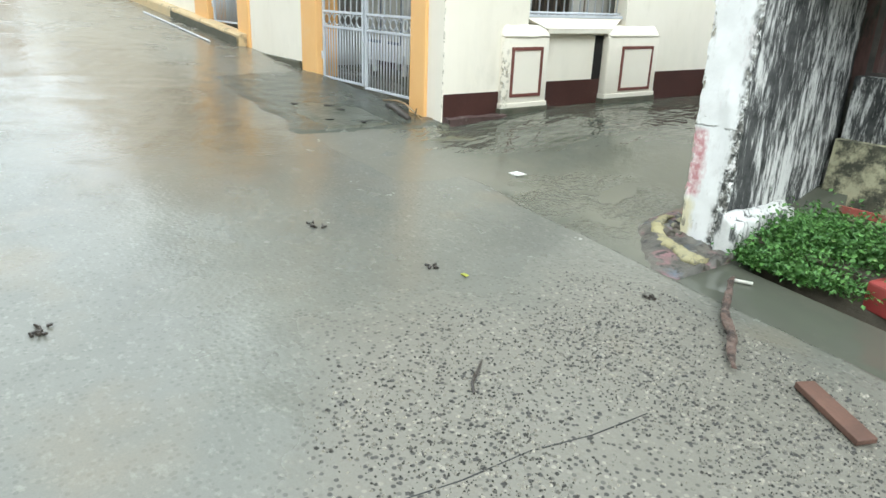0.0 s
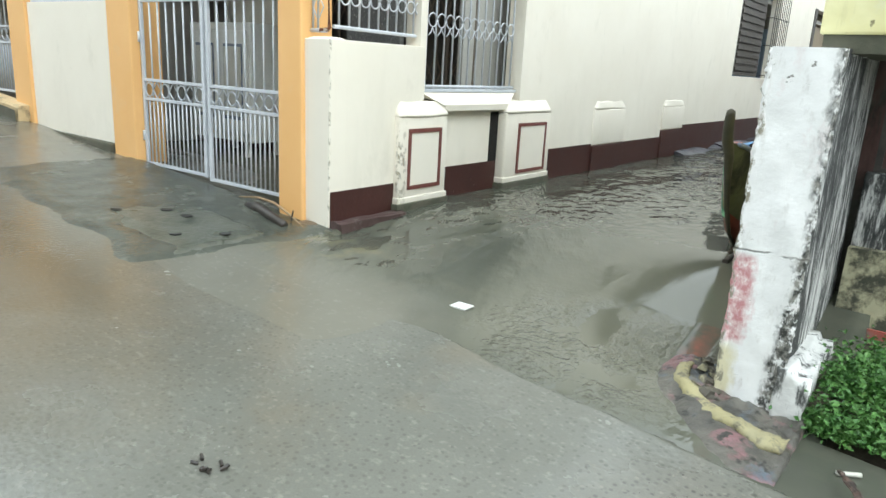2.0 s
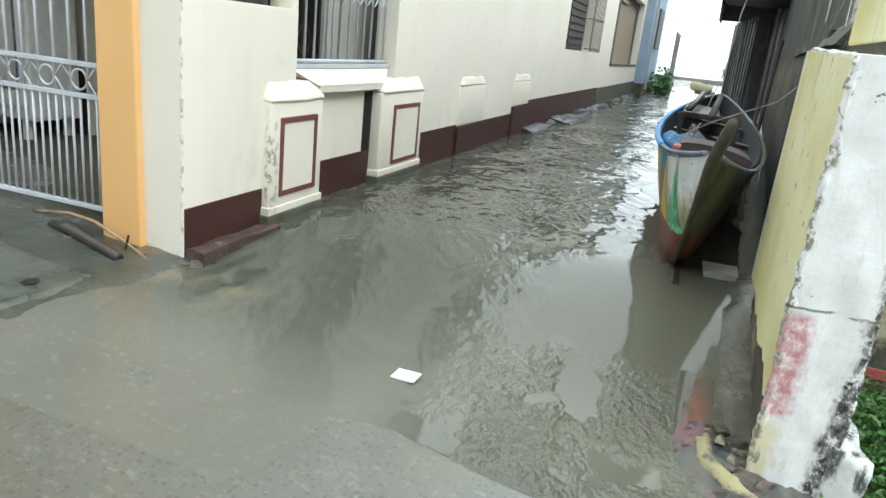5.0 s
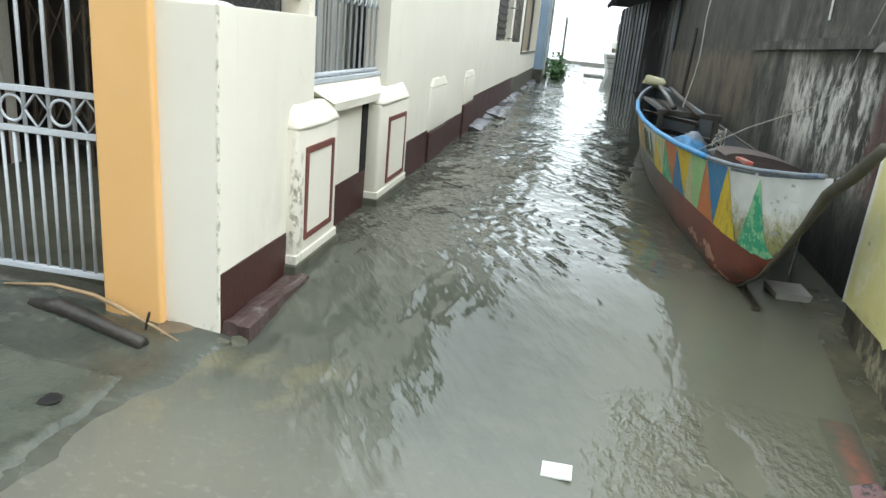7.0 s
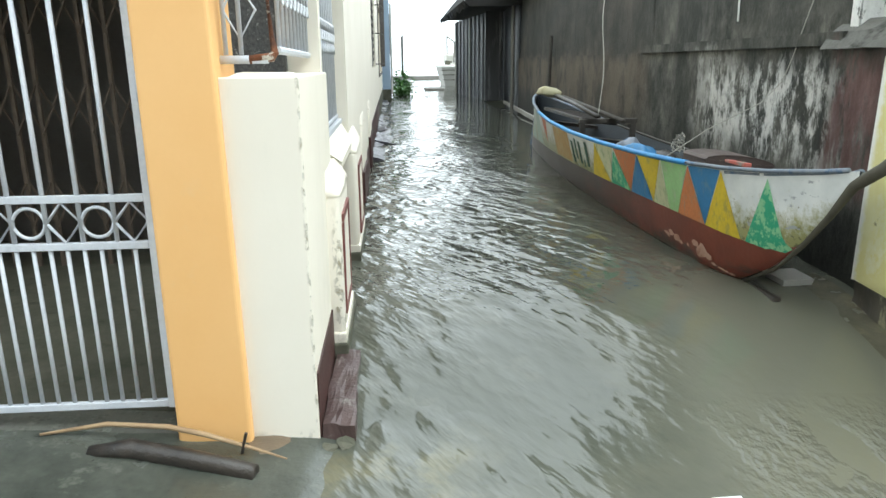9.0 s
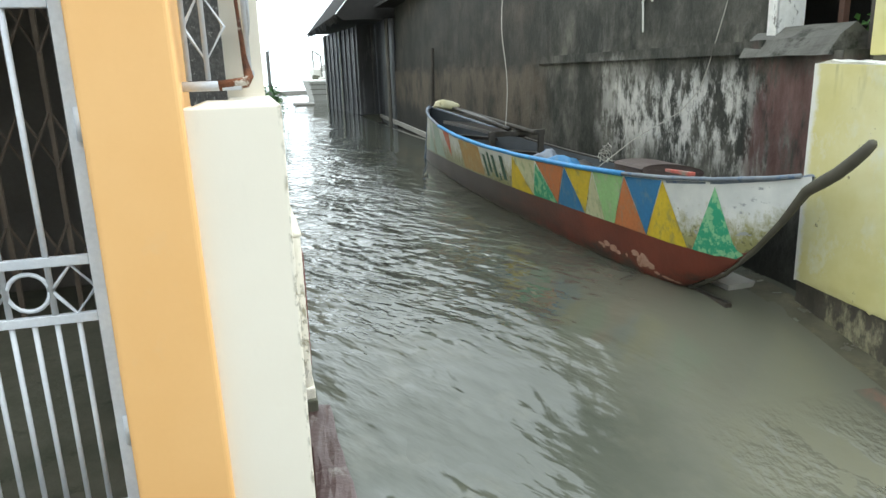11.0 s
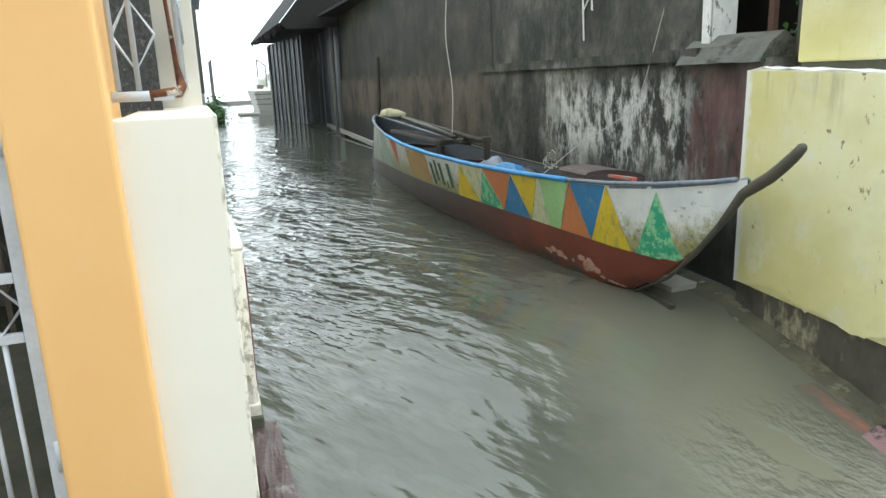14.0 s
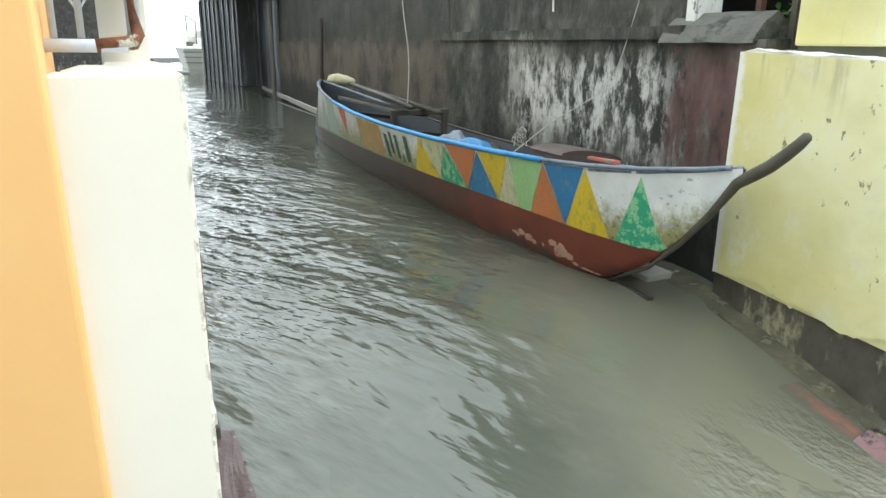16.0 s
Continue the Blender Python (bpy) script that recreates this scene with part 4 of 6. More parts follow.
part("wall_panel", box(-16.0, -6.75, 0.0, 0.18, 0.3, 2.0, 0.004), CREAM, front)
part("foot_moss", wobble(box(-4.1, -2.9, -0.07, 0.02, 0.2, 0.375, 0.02), 0.05, 5), MOSS, front)
part("cap_rail", box(-4.5, -2.88, 0.03, 0.13, 1.662, 1.70), SILVER, front)
bm = bmesh.new()
n_p = 40
rows = []
for k in range(n_p + 1):
    x = -16.0 + 11.4 * k / n_p
    z = level(x, -0.3)
    w = 0.02 * noise.noise((3 * x, 1, 0))
    rows.append([bm.verts.new(p) for p in ((x, -0.17 + w, z - 0.3), (x, -0.155 + w, z + 0.13 + w), (x, -0.13 + w, z + 0.155), (x, 0.02, z + 0.165))])
for a, b in zip(rows, rows[1:]):
    for i in range(3):
        bm.faces.new((a[i], b[i], b[i + 1], a[i + 1]))
bm.faces.new(rows[-1])
plinth = tagged(part("plinth", bm, KERB), "worn orange and mossy plinth step along the street wall", "plinth", kind="structure")
# dark strip before the plinth: moss and the ledge's shadow in one colour
bm = bmesh.new()
rows = []
for k in range(25):
    x = -7.6 + 3.0 * k / 24
    z = level(x, -0.3)
    rows.append([bm.verts.new((x, -0.185 + 0.015 * noise.noise((5 * x, i, 0)), z + h + 0.02 * noise.noise((7 * x, i, 2)))) for i, h in enumerate((-0.2, 0.04, 0.115))])
for a, b in zip(rows, rows[1:]):
    for i in range(2):
        bm.faces.new((a[i], b[i], b[i + 1], a[i + 1]))
part("plinth_shade_face", bm, MOSS, plinth, "mossy face, blackened for the shadow under the ledge")
gutter = tagged(part("pipe", tube([(-8.2, -0.46, 0.76), (-6.2, -0.46, 0.595), (-4.9, -0.46, 0.485)], 0.012, 8), SILVER), "thin pale pipe lying along the street", "pipe")


def gate_leaf(x0, x1, y, z0, rail_l, rail_u, top, hinge_left, label, dense=2):
    """A steel leaf: frame, close bars below, a band of rings and lozenges, open bars above."""
    ob = thing("gate_leaf", label, "gate", "leaves of the gate", at=(x0, y, z0))
    inv = Matrix.Translation((-x0, -y, -z0))
    def add(n, bm, lab=""):
        bm.transform(inv)
        return part(n, bm, SILVER, ob, lab, smooth=n not in ("stile", "rail"))
    for x in (x0 + 0.018, x1 - 0.018):
        stile = add("stile", box(x - 0.017, x + 0.017, y - 0.014, y + 0.014, z0, top, 0.003))
    for z in (z0 + 0.016, rail_l, rail_u, top - 0.016):
        add("rail", box(x0 + 0.036, x1 - 0.036, y - 0.012, y + 0.012, z - 0.013, z + 0.013, 0.003))
    width = x1 - x0 - 0.06
    n = max(2, round(width / 0.118))
    for k in range(n * dense + 1):
        x = x0 + 0.03 + width * k / (n * dense)
        if 0 < k < n * dense:
            add("bar", tube([(x, y, z0 + 0.02), (x, y, rail_l)], 0.0075, 6))
            if k % dense == 0:
                add("bar", tube([(x, y, rail_l), (x, y, top - 0.02)], 0.0085, 6))
    mid, half = (rail_l + rail_u) / 2, (rail_u - rail_l) / 2 - 0.012
    for k in range(n):
        cx = x0 + 0.03 + width * (k + 0.5) / n
        w = width / n / 2
        if k % 2 == 0:
            add("ring", ring((cx, y, mid), min(half, w - 0.004), 0.0065))
        else:
            add("lozenge", tube([(cx - w, y, mid), (cx, y, mid + half), (cx + w, y, mid), (cx, y, mid - half), (cx - w, y, mid)], 0.0065, 5))
    hx = x0 + 0.0 if hinge_left else x1 - 0.0
    for z in (z0 + 0.22, rail_u + 0.32):
        hinge = add("hinge", tube([(hx, y - 0.016, z), (hx, y - 0.016, z + 0.09)], 0.014, 8))
        hinge.parent = stile
    return ob


gate_leaf(-1.485, -0.515, 0.06, 0.205, 0.825, 0.99, 1.675, False, "grey-white painted steel gate leaf with rings")
gate_leaf(-2.46, -1.52, 0.06, 0.23, 0.825, 0.99, 1.675, True, "grey-white painted steel gate leaf with rings")
gate_leaf(-6.12, -4.95, 0.06, 0.70, 1.25, 1.42, 2.2, True, "narrow grey-white painted steel street gate")

# porch behind the gate
porch = thing("porch_room", "dim porch behind the gate", "porch")
tagged(porch, kind="structure")
part("floor", box(-4.4, -0.16, 0.2, 2.9, -0.2, 0.16), MOSS, porch)
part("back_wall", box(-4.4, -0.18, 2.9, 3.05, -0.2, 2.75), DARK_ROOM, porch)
part("side_wall", box(-4.5, -4.4, 0.2, 3.0, -0.2, 2.75), GREY_CURTAIN, porch)
part("inner_wall", box(-4.4, -2.65, 1.95, 2.05, -0.1, 2.75), surface("pale_porch_paint", (0.66, 0.63, 0.54), (0.72, 0.69, 0.61), 2.0, 0.7, 0.1), porch)
part("base_band", box(-4.4, -2.65, 1.94, 1.95, -0.1, 0.72), MAROON, porch)
part("ceiling_board", box(-9.4, -0.18, 0.2, 19.0, 2.76, 2.84), GREY_CURTAIN, porch)
part("stone_panel", box(-0.75, -0.165, 0.90, 0.95, 0.2, 2.75), PEBBLE_DASH, porch, "grey pebble-dash panel")
cabinet = thing("white_cabinet", "white painted panel cabinet standing in the porch", "cabinet", at=(-3.15, 1.4, 0.16))
part("body", box(-0.58, 0.50, -0.02, 0.45, 0.16, 1.42, 0.02), PAPER, cabinet)
for s in (-0.25, 0.25):
    door = part("door", box(s - 0.25, s + 0.21, -0.045, -0.021, 0.26, 1.34, 0.02), PAPER, cabinet)
    part("door_groove", box(s - 0.18, s + 0.15, -0.05, -0.046, 0.40, 1.20, 0.002), GREY_RAIL, door)
    part("door_panel", box(s - 0.16, s + 0.13, -0.062, -0.051, 0.44, 1.17, 0.004), PLASTIC, door)
for x in (-0.38, 0.38):
    for y in (0.02, 0.41):
        part("leg", box(x - 0.025, x + 0.025, y - 0.025, y + 0.025, 0.0, 0.22), PAPER, cabinet)
for x0, x1 in ((-4.2, -3.75),):
    w = thing("window_inner", "dark window with white frame inside the porch", "window")
    tagged(w, kind="structure")
    part("pane", box(x0, x1, 1.925, 1.938, 1.15, 2.4), DARK_IRON, w)
    for x in (x0, (x0 + x1) / 2, x1):
        part("frame", box(x - 0.025, x + 0.025, 1.90, 1.924, 1.12, 2.43), PAPER, w)
GRILLE = surface("brown_grille_paint", (0.17, 0.13, 0.10), (0.11, 0.085, 0.065), 9.0, 0.6, 0.3)
scissor = thing("folding_grille", "dark brown folding scissor grille", "grille", at=(-2.62, 2.2, 0.16))
for k in range(16):
    x = 0.15 * k
    part("upright", box(x - 0.012, x + 0.012, -0.012, 0.012, 0.0, 2.5), GRILLE, scissor)
    if k < 15:
        for z in (0.25, 0.85, 1.45, 2.05):
            bm = tube([(x, -0.018, z), (x + 0.15, -0.018, z + 0.3)], 0.008, 5)
            tube([(x, 0.018, z + 0.3), (x + 0.15, 0.018, z)], 0.008, 5, bm)
            part("lattice", bm, GRILLE, scissor)

# railing on the low wall
rail = thing("porch_railing", "white porch railing rusted through at its corner", "railing", at=(0, 0, 1.385))
part("bottom_pipe", tube([(-0.26, 0.06, 0.055), (-0.10, 0.06, 0.055)], 0.0145, 8), SILVER, rail, smooth=True)
part("rusted_elbow", tube([(-0.16, 0.06, 0.055), (-0.085, 0.06, 0.062), (-0.078, 0.065, 0.075), (-0.086, 0.07, 0.13), (-0.098, 0.07, 0.36), (-0.100, 0.07, 0.9)], [0.0150, 0.0160, 0.014, 0.0075, 0.006, 0.007], 8), RUST, rail, "brown rusted pipe corner", smooth=True)
for x in (-0.235, -0.185):
    part("bar", tube([(x, 0.06, 0.07), (x, 0.06, 1.2)], 0.008, 6), SILVER, rail, smooth=True)
for z in (0.10, 0.32, 0.54):
    bm = tube([(-0.235, 0.06, z + 0.11), (-0.185, 0.06, z + 0.20), (-0.13, 0.06, z + 0.11), (-0.185, 0.06, z + 0.02), (-0.235, 0.06, z + 0.11)], 0.005, 5)
    part("lozenge", bm, SILVER, rail)
part("side_rail", tube([(-0.075, 0.10, 0.085), (-0.075, 1.03, 0.075)], 0.014, 8), SILVER, rail)
for k in range(9):
    y = 0.15 + 0.10 * k
    part("bar", tube([(-0.075, y, 0.08), (-0.075, y, 1.25)], 0.008, 6), SILVER, rail, smooth=True)
    part("scroll", ring((-0.065, y + 0.05, 0.28), 0.045, 0.006, "x", n=12), SILVER, rail, smooth=True)
corner = tagged(part("column", box(-0.17, -0.02, 0.98, 1.06, 1.04, 2.75, 0.004), CREAM), "slim cream column beside the grilled window", "column", kind="structure")

# ---------------------------------------------------------------- yellow wall and pier on the other side
pier = thing("wall_yellow", "weathered yellow and whitewashed garden wall", "wall")
tagged(pier, kind="structure")
bm = grid_wall(2.812, -0.165, 1.155, 0.27, 1.435, 0.22, 0.035, 0.008, -1)
for v in bm.verts:
    if v.co.z < 0.40:
        f = (0.40 - v.co.z) / 0.13
        v.co.z += f * (0.05 * noise.noise((4 * v.co.y, 0, 0)) + 0.05 * noise.noise((15 * v.co.y, 1, 0)) - 0.10 * (1.155 - v.co.y) / 1.3)
part("alley_face", bm, YELLOW, pier, "stained pale yellow paint")
part("core", box(2.875, 3.06, -0.14, 1.14, -0.5, 1.428), STONE_BASE, pier)
part("footing", wobble(grid_wall(2.846, -0.15, 1.17, -0.5, 0.36, 0.1, 0.035, 0.022, -1), 0.012, 11), STONE_BASE, pier, "rough dark stone footing")
bm = bmesh.new()
n_z = 60
cols = []
for i in range(13):
    x = 2.822 + (3.095 - 2.822) * i / 12
    cols.append([bm.verts.new((x + 0.006 * noise.noise((9 * x, 3 * (k / n_z), 5)), -0.185 + 0.012 * noise.noise((11 * x, 8 * k / n_z, 1)) + 0.006 * noise.noise((30 * x, 40 * k / n_z, 4)), -0.35 + 1.80 * k / n_z)) for k in range(n_z + 1)])
for a, b in zip(cols, cols[1:]):
    for k in range(n_z):
        bm.faces.new((a[k], b[k], b[k + 1], a[k + 1]))
box(2.845, 3.085, -0.168, -0.139, -0.35, 1.448, bm=bm)
part("end_face", bm, PIER_WHITE, pier, "flaking whitewashed end face", smooth=True)
for x, y in ((2.826, -0.166), (3.088, -0.164)):
    zs = [-0.35 + 1.79 * k / 60 for k in range(61)]
    part("arris", wobble(tube([(x + 0.008 * noise.noise((3 * z, x, 0)), y + 0.008 * noise.noise((4 * z, 9, x)), z) for z in zs], [0.018 + 0.008 * noise.noise((14 * z, x, 3)) for z in zs], 8), 0.010, 30), PIER_WHITE, pier, "chipped rounded corner", smooth=True)
bm = grid_wall(3.085, -0.16, 1.10, -0.35, 1.45, 0.02, 0.09, 0.012, 1)
part("garden_face", bm, STREAKED, pier, "mould-streaked whitewash")
bm = box(2.826, 3.085, -0.172, 1.150, 1.420, 1.446)
bmesh.ops.subdivide_edges(bm, edges=bm.edges[:], cuts=14, use_grid_fill=True)
part("coping", wobble(wobble(bm, 0.012, 9), 0.008, 26), WHITE_OLD, pier)
bm = box(3.07, 3.20, -0.20, 0.46, -0.40, 0.03)
bmesh.ops.subdivide_edges(bm, edges=bm.edges[:], cuts=8, use_grid_fill=True)
for v in bm.verts:
    if v.co.z > -0.02 and v.co.x > 3.14:
        v.co.z -= 0.03
part("skirt", wobble(wobble(bm, 0.02, 7), 0.010, 24), surface("mould_run_whitewash", (0.66, 0.66, 0.64), (0.80, 0.80, 0.78), 9.0, 0.85, 0.9, 26, (0.055, 0.058, 0.054), 11.0, (0.50, 0.58), (1, 1, 0.28)), pier, "rough whitewashed plinth with mould runs", smooth=True)
column = tagged(part("yellow_column", wobble(box(2.95, 3.25, 0.05, 0.955, 1.466, 3.4, 0.012), 0.006, 5), YELLOW), "pale yellow column standing on the garden wall", "column", kind="structure")
for ob in pier.children:
    for v in ob.data.vertices:
        if v.co.z > 1.0:
            v.co.z -= 0.05 * (1.155 - v.co.y) / 1.32 * min(1.0, (v.co.z - 1.0) / 0.4)
bed_joint = tagged(part("mortar_joint", wobble(box(2.965, 3.24, 0.06, 0.945, 1.39, 1.47, 0.004), 0.01, 14), MOSS), "mossy mortar joint under the yellow column", "joint", kind="structure")
foot = thing("corner_footing", "worn yellow painted kerb round dark rubble at the pier foot", "footing")
tagged(foot, kind="structure")
curve = [(2.66, 0.02), (2.635, -0.10), (2.68, -0.23), (2.77, -0.345), (2.91, -0.435), (3.06, -0.49), (3.20, -0.50)]
last = len(curve) - 1
steps = [last * k / 60 for k in range(61)]
curve = [tuple(float(np.interp(t, range(last + 1), [c[i] for c in curve])) for i in (0, 1)) for t in steps]


def off_kerb(x, y):
    """Distance from the kerb, counted negative on the pier's side."""
    d, i = min((math.hypot(x - c[0], y - c[1]), i) for i, c in enumerate(curve))
    return d if (x < curve[i][0] or y < curve[i][1]) else -d


def footing_height(x, y):
    d = off_kerb(x, y)
    h = 0.055 - 0.10 * min(1.0, d / (0.20 + 0.28 * min(1.0, max(0.0, (x - 2.72) / 0.35)))) if d > 0 else 0.035
    rough = 0.010 * noise.noise((12 * x, 12 * y, 3)) + (0.035 * noise.noise((19 * x, 19 * y, 6)) if d < -0.03 else 0.0)
    drop = 0.16 if x > 3.235 or y < road_edge(x) + 0.015 else 0.0
    return level(x, y) - 0.006 + h + rough - drop


def stained_footing():
    """Old concrete round the pier foot: washed pink and slate paint, black where rubble lies behind the kerb."""
    m, n, l, p = nodes_of("paint_stained_footing")
    base = mixc(n, l, ramp(n, l, noise_node(n, l, 7, 7), 0.35, 0.65), (0.050, 0.048, 0.042), (0.135, 0.125, 0.105))
    base = mixc(n, l, ramp(n, l, noise_node(n, l, 4.3, 6, (1, 1, 1), 0.65), 0.53, 0.62), base, (0.21, 0.11, 0.115))
    base = mixc(n, l, ramp(n, l, noise_node(n, l, 3.4, 6, (1.2, 1, 1), 0.65), 0.56, 0.66), base, (0.10, 0.125, 0.15))
    base = mixc(n, l, ramp(n, l, noise_node(n, l, 17, 7), 0.56, 0.62), base, (0.03, 0.029, 0.025))
    l.new(base, p.inputs["Base Color"])
    p.inputs["Roughness"].default_value = 0.4
    relief(n, l, p, noise_node(n, l, 30, 6), 0.8, 0.012)
    return m


xs, ys = [2.52 + 0.02 * k for k in range(38)], [-0.82 + 0.02 * k for k in range(44)]
apron_foot = sheet("stained_foot", xs, ys, footing_height, stained_footing())
apron_foot.parent = foot
part("kerb_edge", wobble(wobble(tube([(x, y, level(x, y) + 0.030) for x, y in curve], [0.030 + 0.045 * (t / last) ** 2 + 0.012 * noise.noise((4 * t, 0, 0)) for t in steps], 14, flat=0.6), 0.022, 9), 0.010, 36), YELLOW_FOOT, foot, "chipped yellow paint", smooth=True)
rng = random.Random(41)
for k in range(11):
    x, y, r = rng.uniform(2.70, 2.84), rng.uniform(-0.30, 0.06), rng.uniform(0.018, 0.04)
    bm = bmesh.new()
    bmesh.ops.create_icosphere(bm, subdivisions=2, radius=r, matrix=Matrix.Translation((x, y, level(x, y) + 0.03)) @ Matrix.Diagonal((1.2, 1, 0.7, 1)))
    part("rubble", wobble(wobble(bm, 0.03, 20), 0.012, 45), STONE_BASE, foot, "dark broken rubble")


def drowned(name, fade, colour, dark):
    """Paint or concrete seen through a finger of silty water, dissolving towards its rim."""
    m, n, l, p = nodes_of(name)
    pos = position(n, l)
    x0, x1, y0, y1, soft = fade
    rag = mathn(n, l, "MULTIPLY", mathn(n, l, "SUBTRACT", noise_node(n, l, 9, 6), 0.5), 0.10)
    inside = mathn(n, l, "MULTIPLY", band(n, l, mathn(n, l, "ADD", pos[0], rag), x0, x1, soft), band(n, l, mathn(n, l, "ADD", pos[1], rag), y0, y1, soft * 2))
    inside = mathn(n, l, "MULTIPLY", inside, ramp(n, l, noise_node(n, l, 6, 5), 0.30, 0.60))
    col = mixc(n, l, ramp(n, l, noise_node(n, l, 13, 6), 0.4, 0.62), colour, dark)
    l.new(mixc(n, l, inside, (0.108, 0.108, 0.084), col), p.inputs["Base Color"])
    p.inputs["Roughness"].default_value, p.inputs["IOR"].default_value = 0.05, 1.34
    relief(n, l, p, noise_node(n, l, 11, 3), 0.12, 0.02)
    return m


step_red = tagged(sheet("sunken_kerb", [2.50 + 0.02 * k for k in range(12)], [-0.20 + 0.04 * k for k in range(19)], lambda x, y: level(x, y) - 0.004 + 0.0015 * noise.noise((11 * x, 7 * y, 3)) - 0.012 * (max(0.0, abs(x - 2.61) - 0.08) / 0.03 + max(0.0, abs(y - 0.16) - 0.26) / 0.08), drowned("silted_red_paint", (2.575, 2.655, -0.05, 0.40, 0.03), (0.34, 0.125, 0.095), (0.24, 0.12, 0.09))), "faded red painted kerb just under water", "kerb", kind="structure")
toe = tagged(sheet("sunken_ledge", [2.70 + 0.02 * k for k in range(10)], [-0.10 + 0.05 * k for k in range(35)], lambda x, y: level(x, y) - 0.004 + 0.10 * max(0.0, x - 2.735) + 0.006 * noise.noise((9 * x, 6 * y, 3)), surface("wet_silted_ledge", (0.13, 0.12, 0.085), (0.075, 0.07, 0.05), 6.0, 0.25, 0.5, 26, (0.17, 0.155, 0.10), 5.0, (0.52, 0.66))), "wet concrete ledge along the foot of the yellow wall", "ledge", kind="structure")


# grey mouldy wall behind the boat; it opens slowly away from the alley
def right_x(y):
    return 2.968 + 0.055 * (y - 1.17)


def slanted(y0, y1, z0, z1, proud, thick, step=0.25, rough=0.012):
    bm = grid_wall(0.0, y0, y1, z0, z1, thick, step, rough, -1)
    for v in bm.verts:
        v.co.x += right_x(v.co.y) - proud
    return bm


grey = thing("wall_grey", "dark mouldy plaster wall with peeled whitewash", "wall")
tagged(grey, kind="structure")
part("lower_wall", slanted(1.14, 17.5, -0.3, 1.50, 0.0, 0.25, 0.2), MOULD, grey)
part("ledge", slanted(1.77, 5.85, 1.50, 1.58, 0.035, 0.25, 0.2, 0.02), MOULD, grey)
part("upper_wall", slanted(1.82, 5.7, 1.58, 2.85, -0.06, 0.25, 0.3), MOULD, grey)
part("upper_wall", slanted(5.7, 17.9, 1.50, 3.15, -0.055, 0.25, 0.3), MOULD, grey)
part("white_post", slanted(1.735, 1.82, 1.58, 2.9, -0.04, 0.2, 0.2), WHITE_OLD, grey)
bm = bmesh.new()
x0 = right_x(1.47)
y_end, y_back = 1.20, 1.93
prof = ((x0 - 0.05, 1.48), (x0 + 0.30, 1.48), (x0 + 0.22, 1.58), (x0 + 0.12, 1.65), (x0 + 0.02, 1.58))
a = [bm.verts.new((x, y_end, z)) for x, z in prof]
b = [bm.verts.new((x, y_back, z)) for x, z in prof]
bm.faces.new(a), bm.faces.new(b[::-1])
for i in range(5):
    bm.faces.new((a[i], b[i], b[(i + 1) % 5], a[(i + 1) % 5]))
bmesh.ops.subdivide_edges(bm, edges=bm.edges[:], cuts=6, use_grid_fill=True)
cap = tagged(part("sloped_coping", wobble(wobble(bm, 0.006, 6), 0.005, 22), surface("grey_mortar", (0.085, 0.083, 0.072), (0.17, 0.165, 0.15), 5.0, 0.85, 0.8, 25, (0.035, 0.037, 0.028), 5.0, (0.52, 0.64))), "grey mortar ridge coping on the wall end", "coping", kind="structure")
stub = tagged(part("pole", tube([(right_x(11.9) - 0.10, 11.9, 0.1), (right_x(11.9) - 0.04, 11.95, 1.9)], 0.035, 7), DRIFTWOOD), "dark wooden pole leaning on the wall", "pole")
chalk = thing("chalk_marks", "thin white paint marks on the dark wall", "marking")
for p, q in (((3.45, 2.15), (3.42, 1.72)), ((3.45, 1.95), (3.25, 2.12)), ((3.30, 2.16), (3.28, 1.95)), ((3.32, 2.12), (3.15, 2.10))):
    part("stroke", tube([(right_x(p[0]) + 0.045, p[0], p[1]), (right_x(q[0]) + 0.045, q[0], q[1])], 0.008, 5), PAPER, chalk)
room = thing("dark_opening", "room behind the wall gap, its darkness painted black", "opening")
tagged(room, kind="structure")
# near-black boards carry the room's darkness in their colour
part("back", box(3.9, 3.95, 0.3, 2.8, 1.2, 2.9), THATCH_AND_SHADE, room)
part("ceiling_board", box(3.26, 3.95, 0.96, 1.9, 2.86, 2.9), THATCH_AND_SHADE, room)
part("jamb", box(3.30, 3.34, 1.50, 1.54, 1.50, 2.9), BROWN_PLANK, room)
leaf_cloud("plant", (3.30, 1.10, 1.60), (0.18, 0.22, 0.5), 160, 0.07, "green plant in the gap above the wall", "plant", 8)

shed = thing("sheet_shed", "weathered sheet-metal shed with dark overhanging roof", "shed")
for k in range(13):
    y = 17.52 + 0.3 * k
    part("sheet", slanted(y, y + 0.285, -0.2, 3.0, 0.004 + 0.012 * (k % 2), 0.04, 0.3, 0.01), SHED_TIN, shed)
part("post", tube([(right_x(18) - 0.12, 18.0, -0.2), (right_x(18) - 0.12, 18.0, 3.0)], 0.05, 8), BOARDS, shed)
part("post", tube([(right_x(21.4) - 0.12, 21.4, -0.2), (right_x(21.4) - 0.12, 21.4, 3.0)], 0.06, 8), SHED_TIN, shed)
for k in range(16):
    y = 21.5 + 0.35 * k
    x = 3.45 - 0.03 * k
    part("sheet", box(x - 0.02 * (k % 2), x + 0.04, y, y + 0.34, -0.2, 2.95), SHED_TIN, shed)
part("front_sheet", box(3.45, 4.6, 21.46, 21.5, -0.2, 3.0), SHED_TIN, shed)
part("post", box(3.18, 3.26, 24.0, 24.1, -0.2, 2.9), PLASTIC, shed, "pale corner post")
part("post", box(2.93, 3.0, 26.9, 27.0, -0.2, 2.9), PLASTIC, shed, "pale corner post")
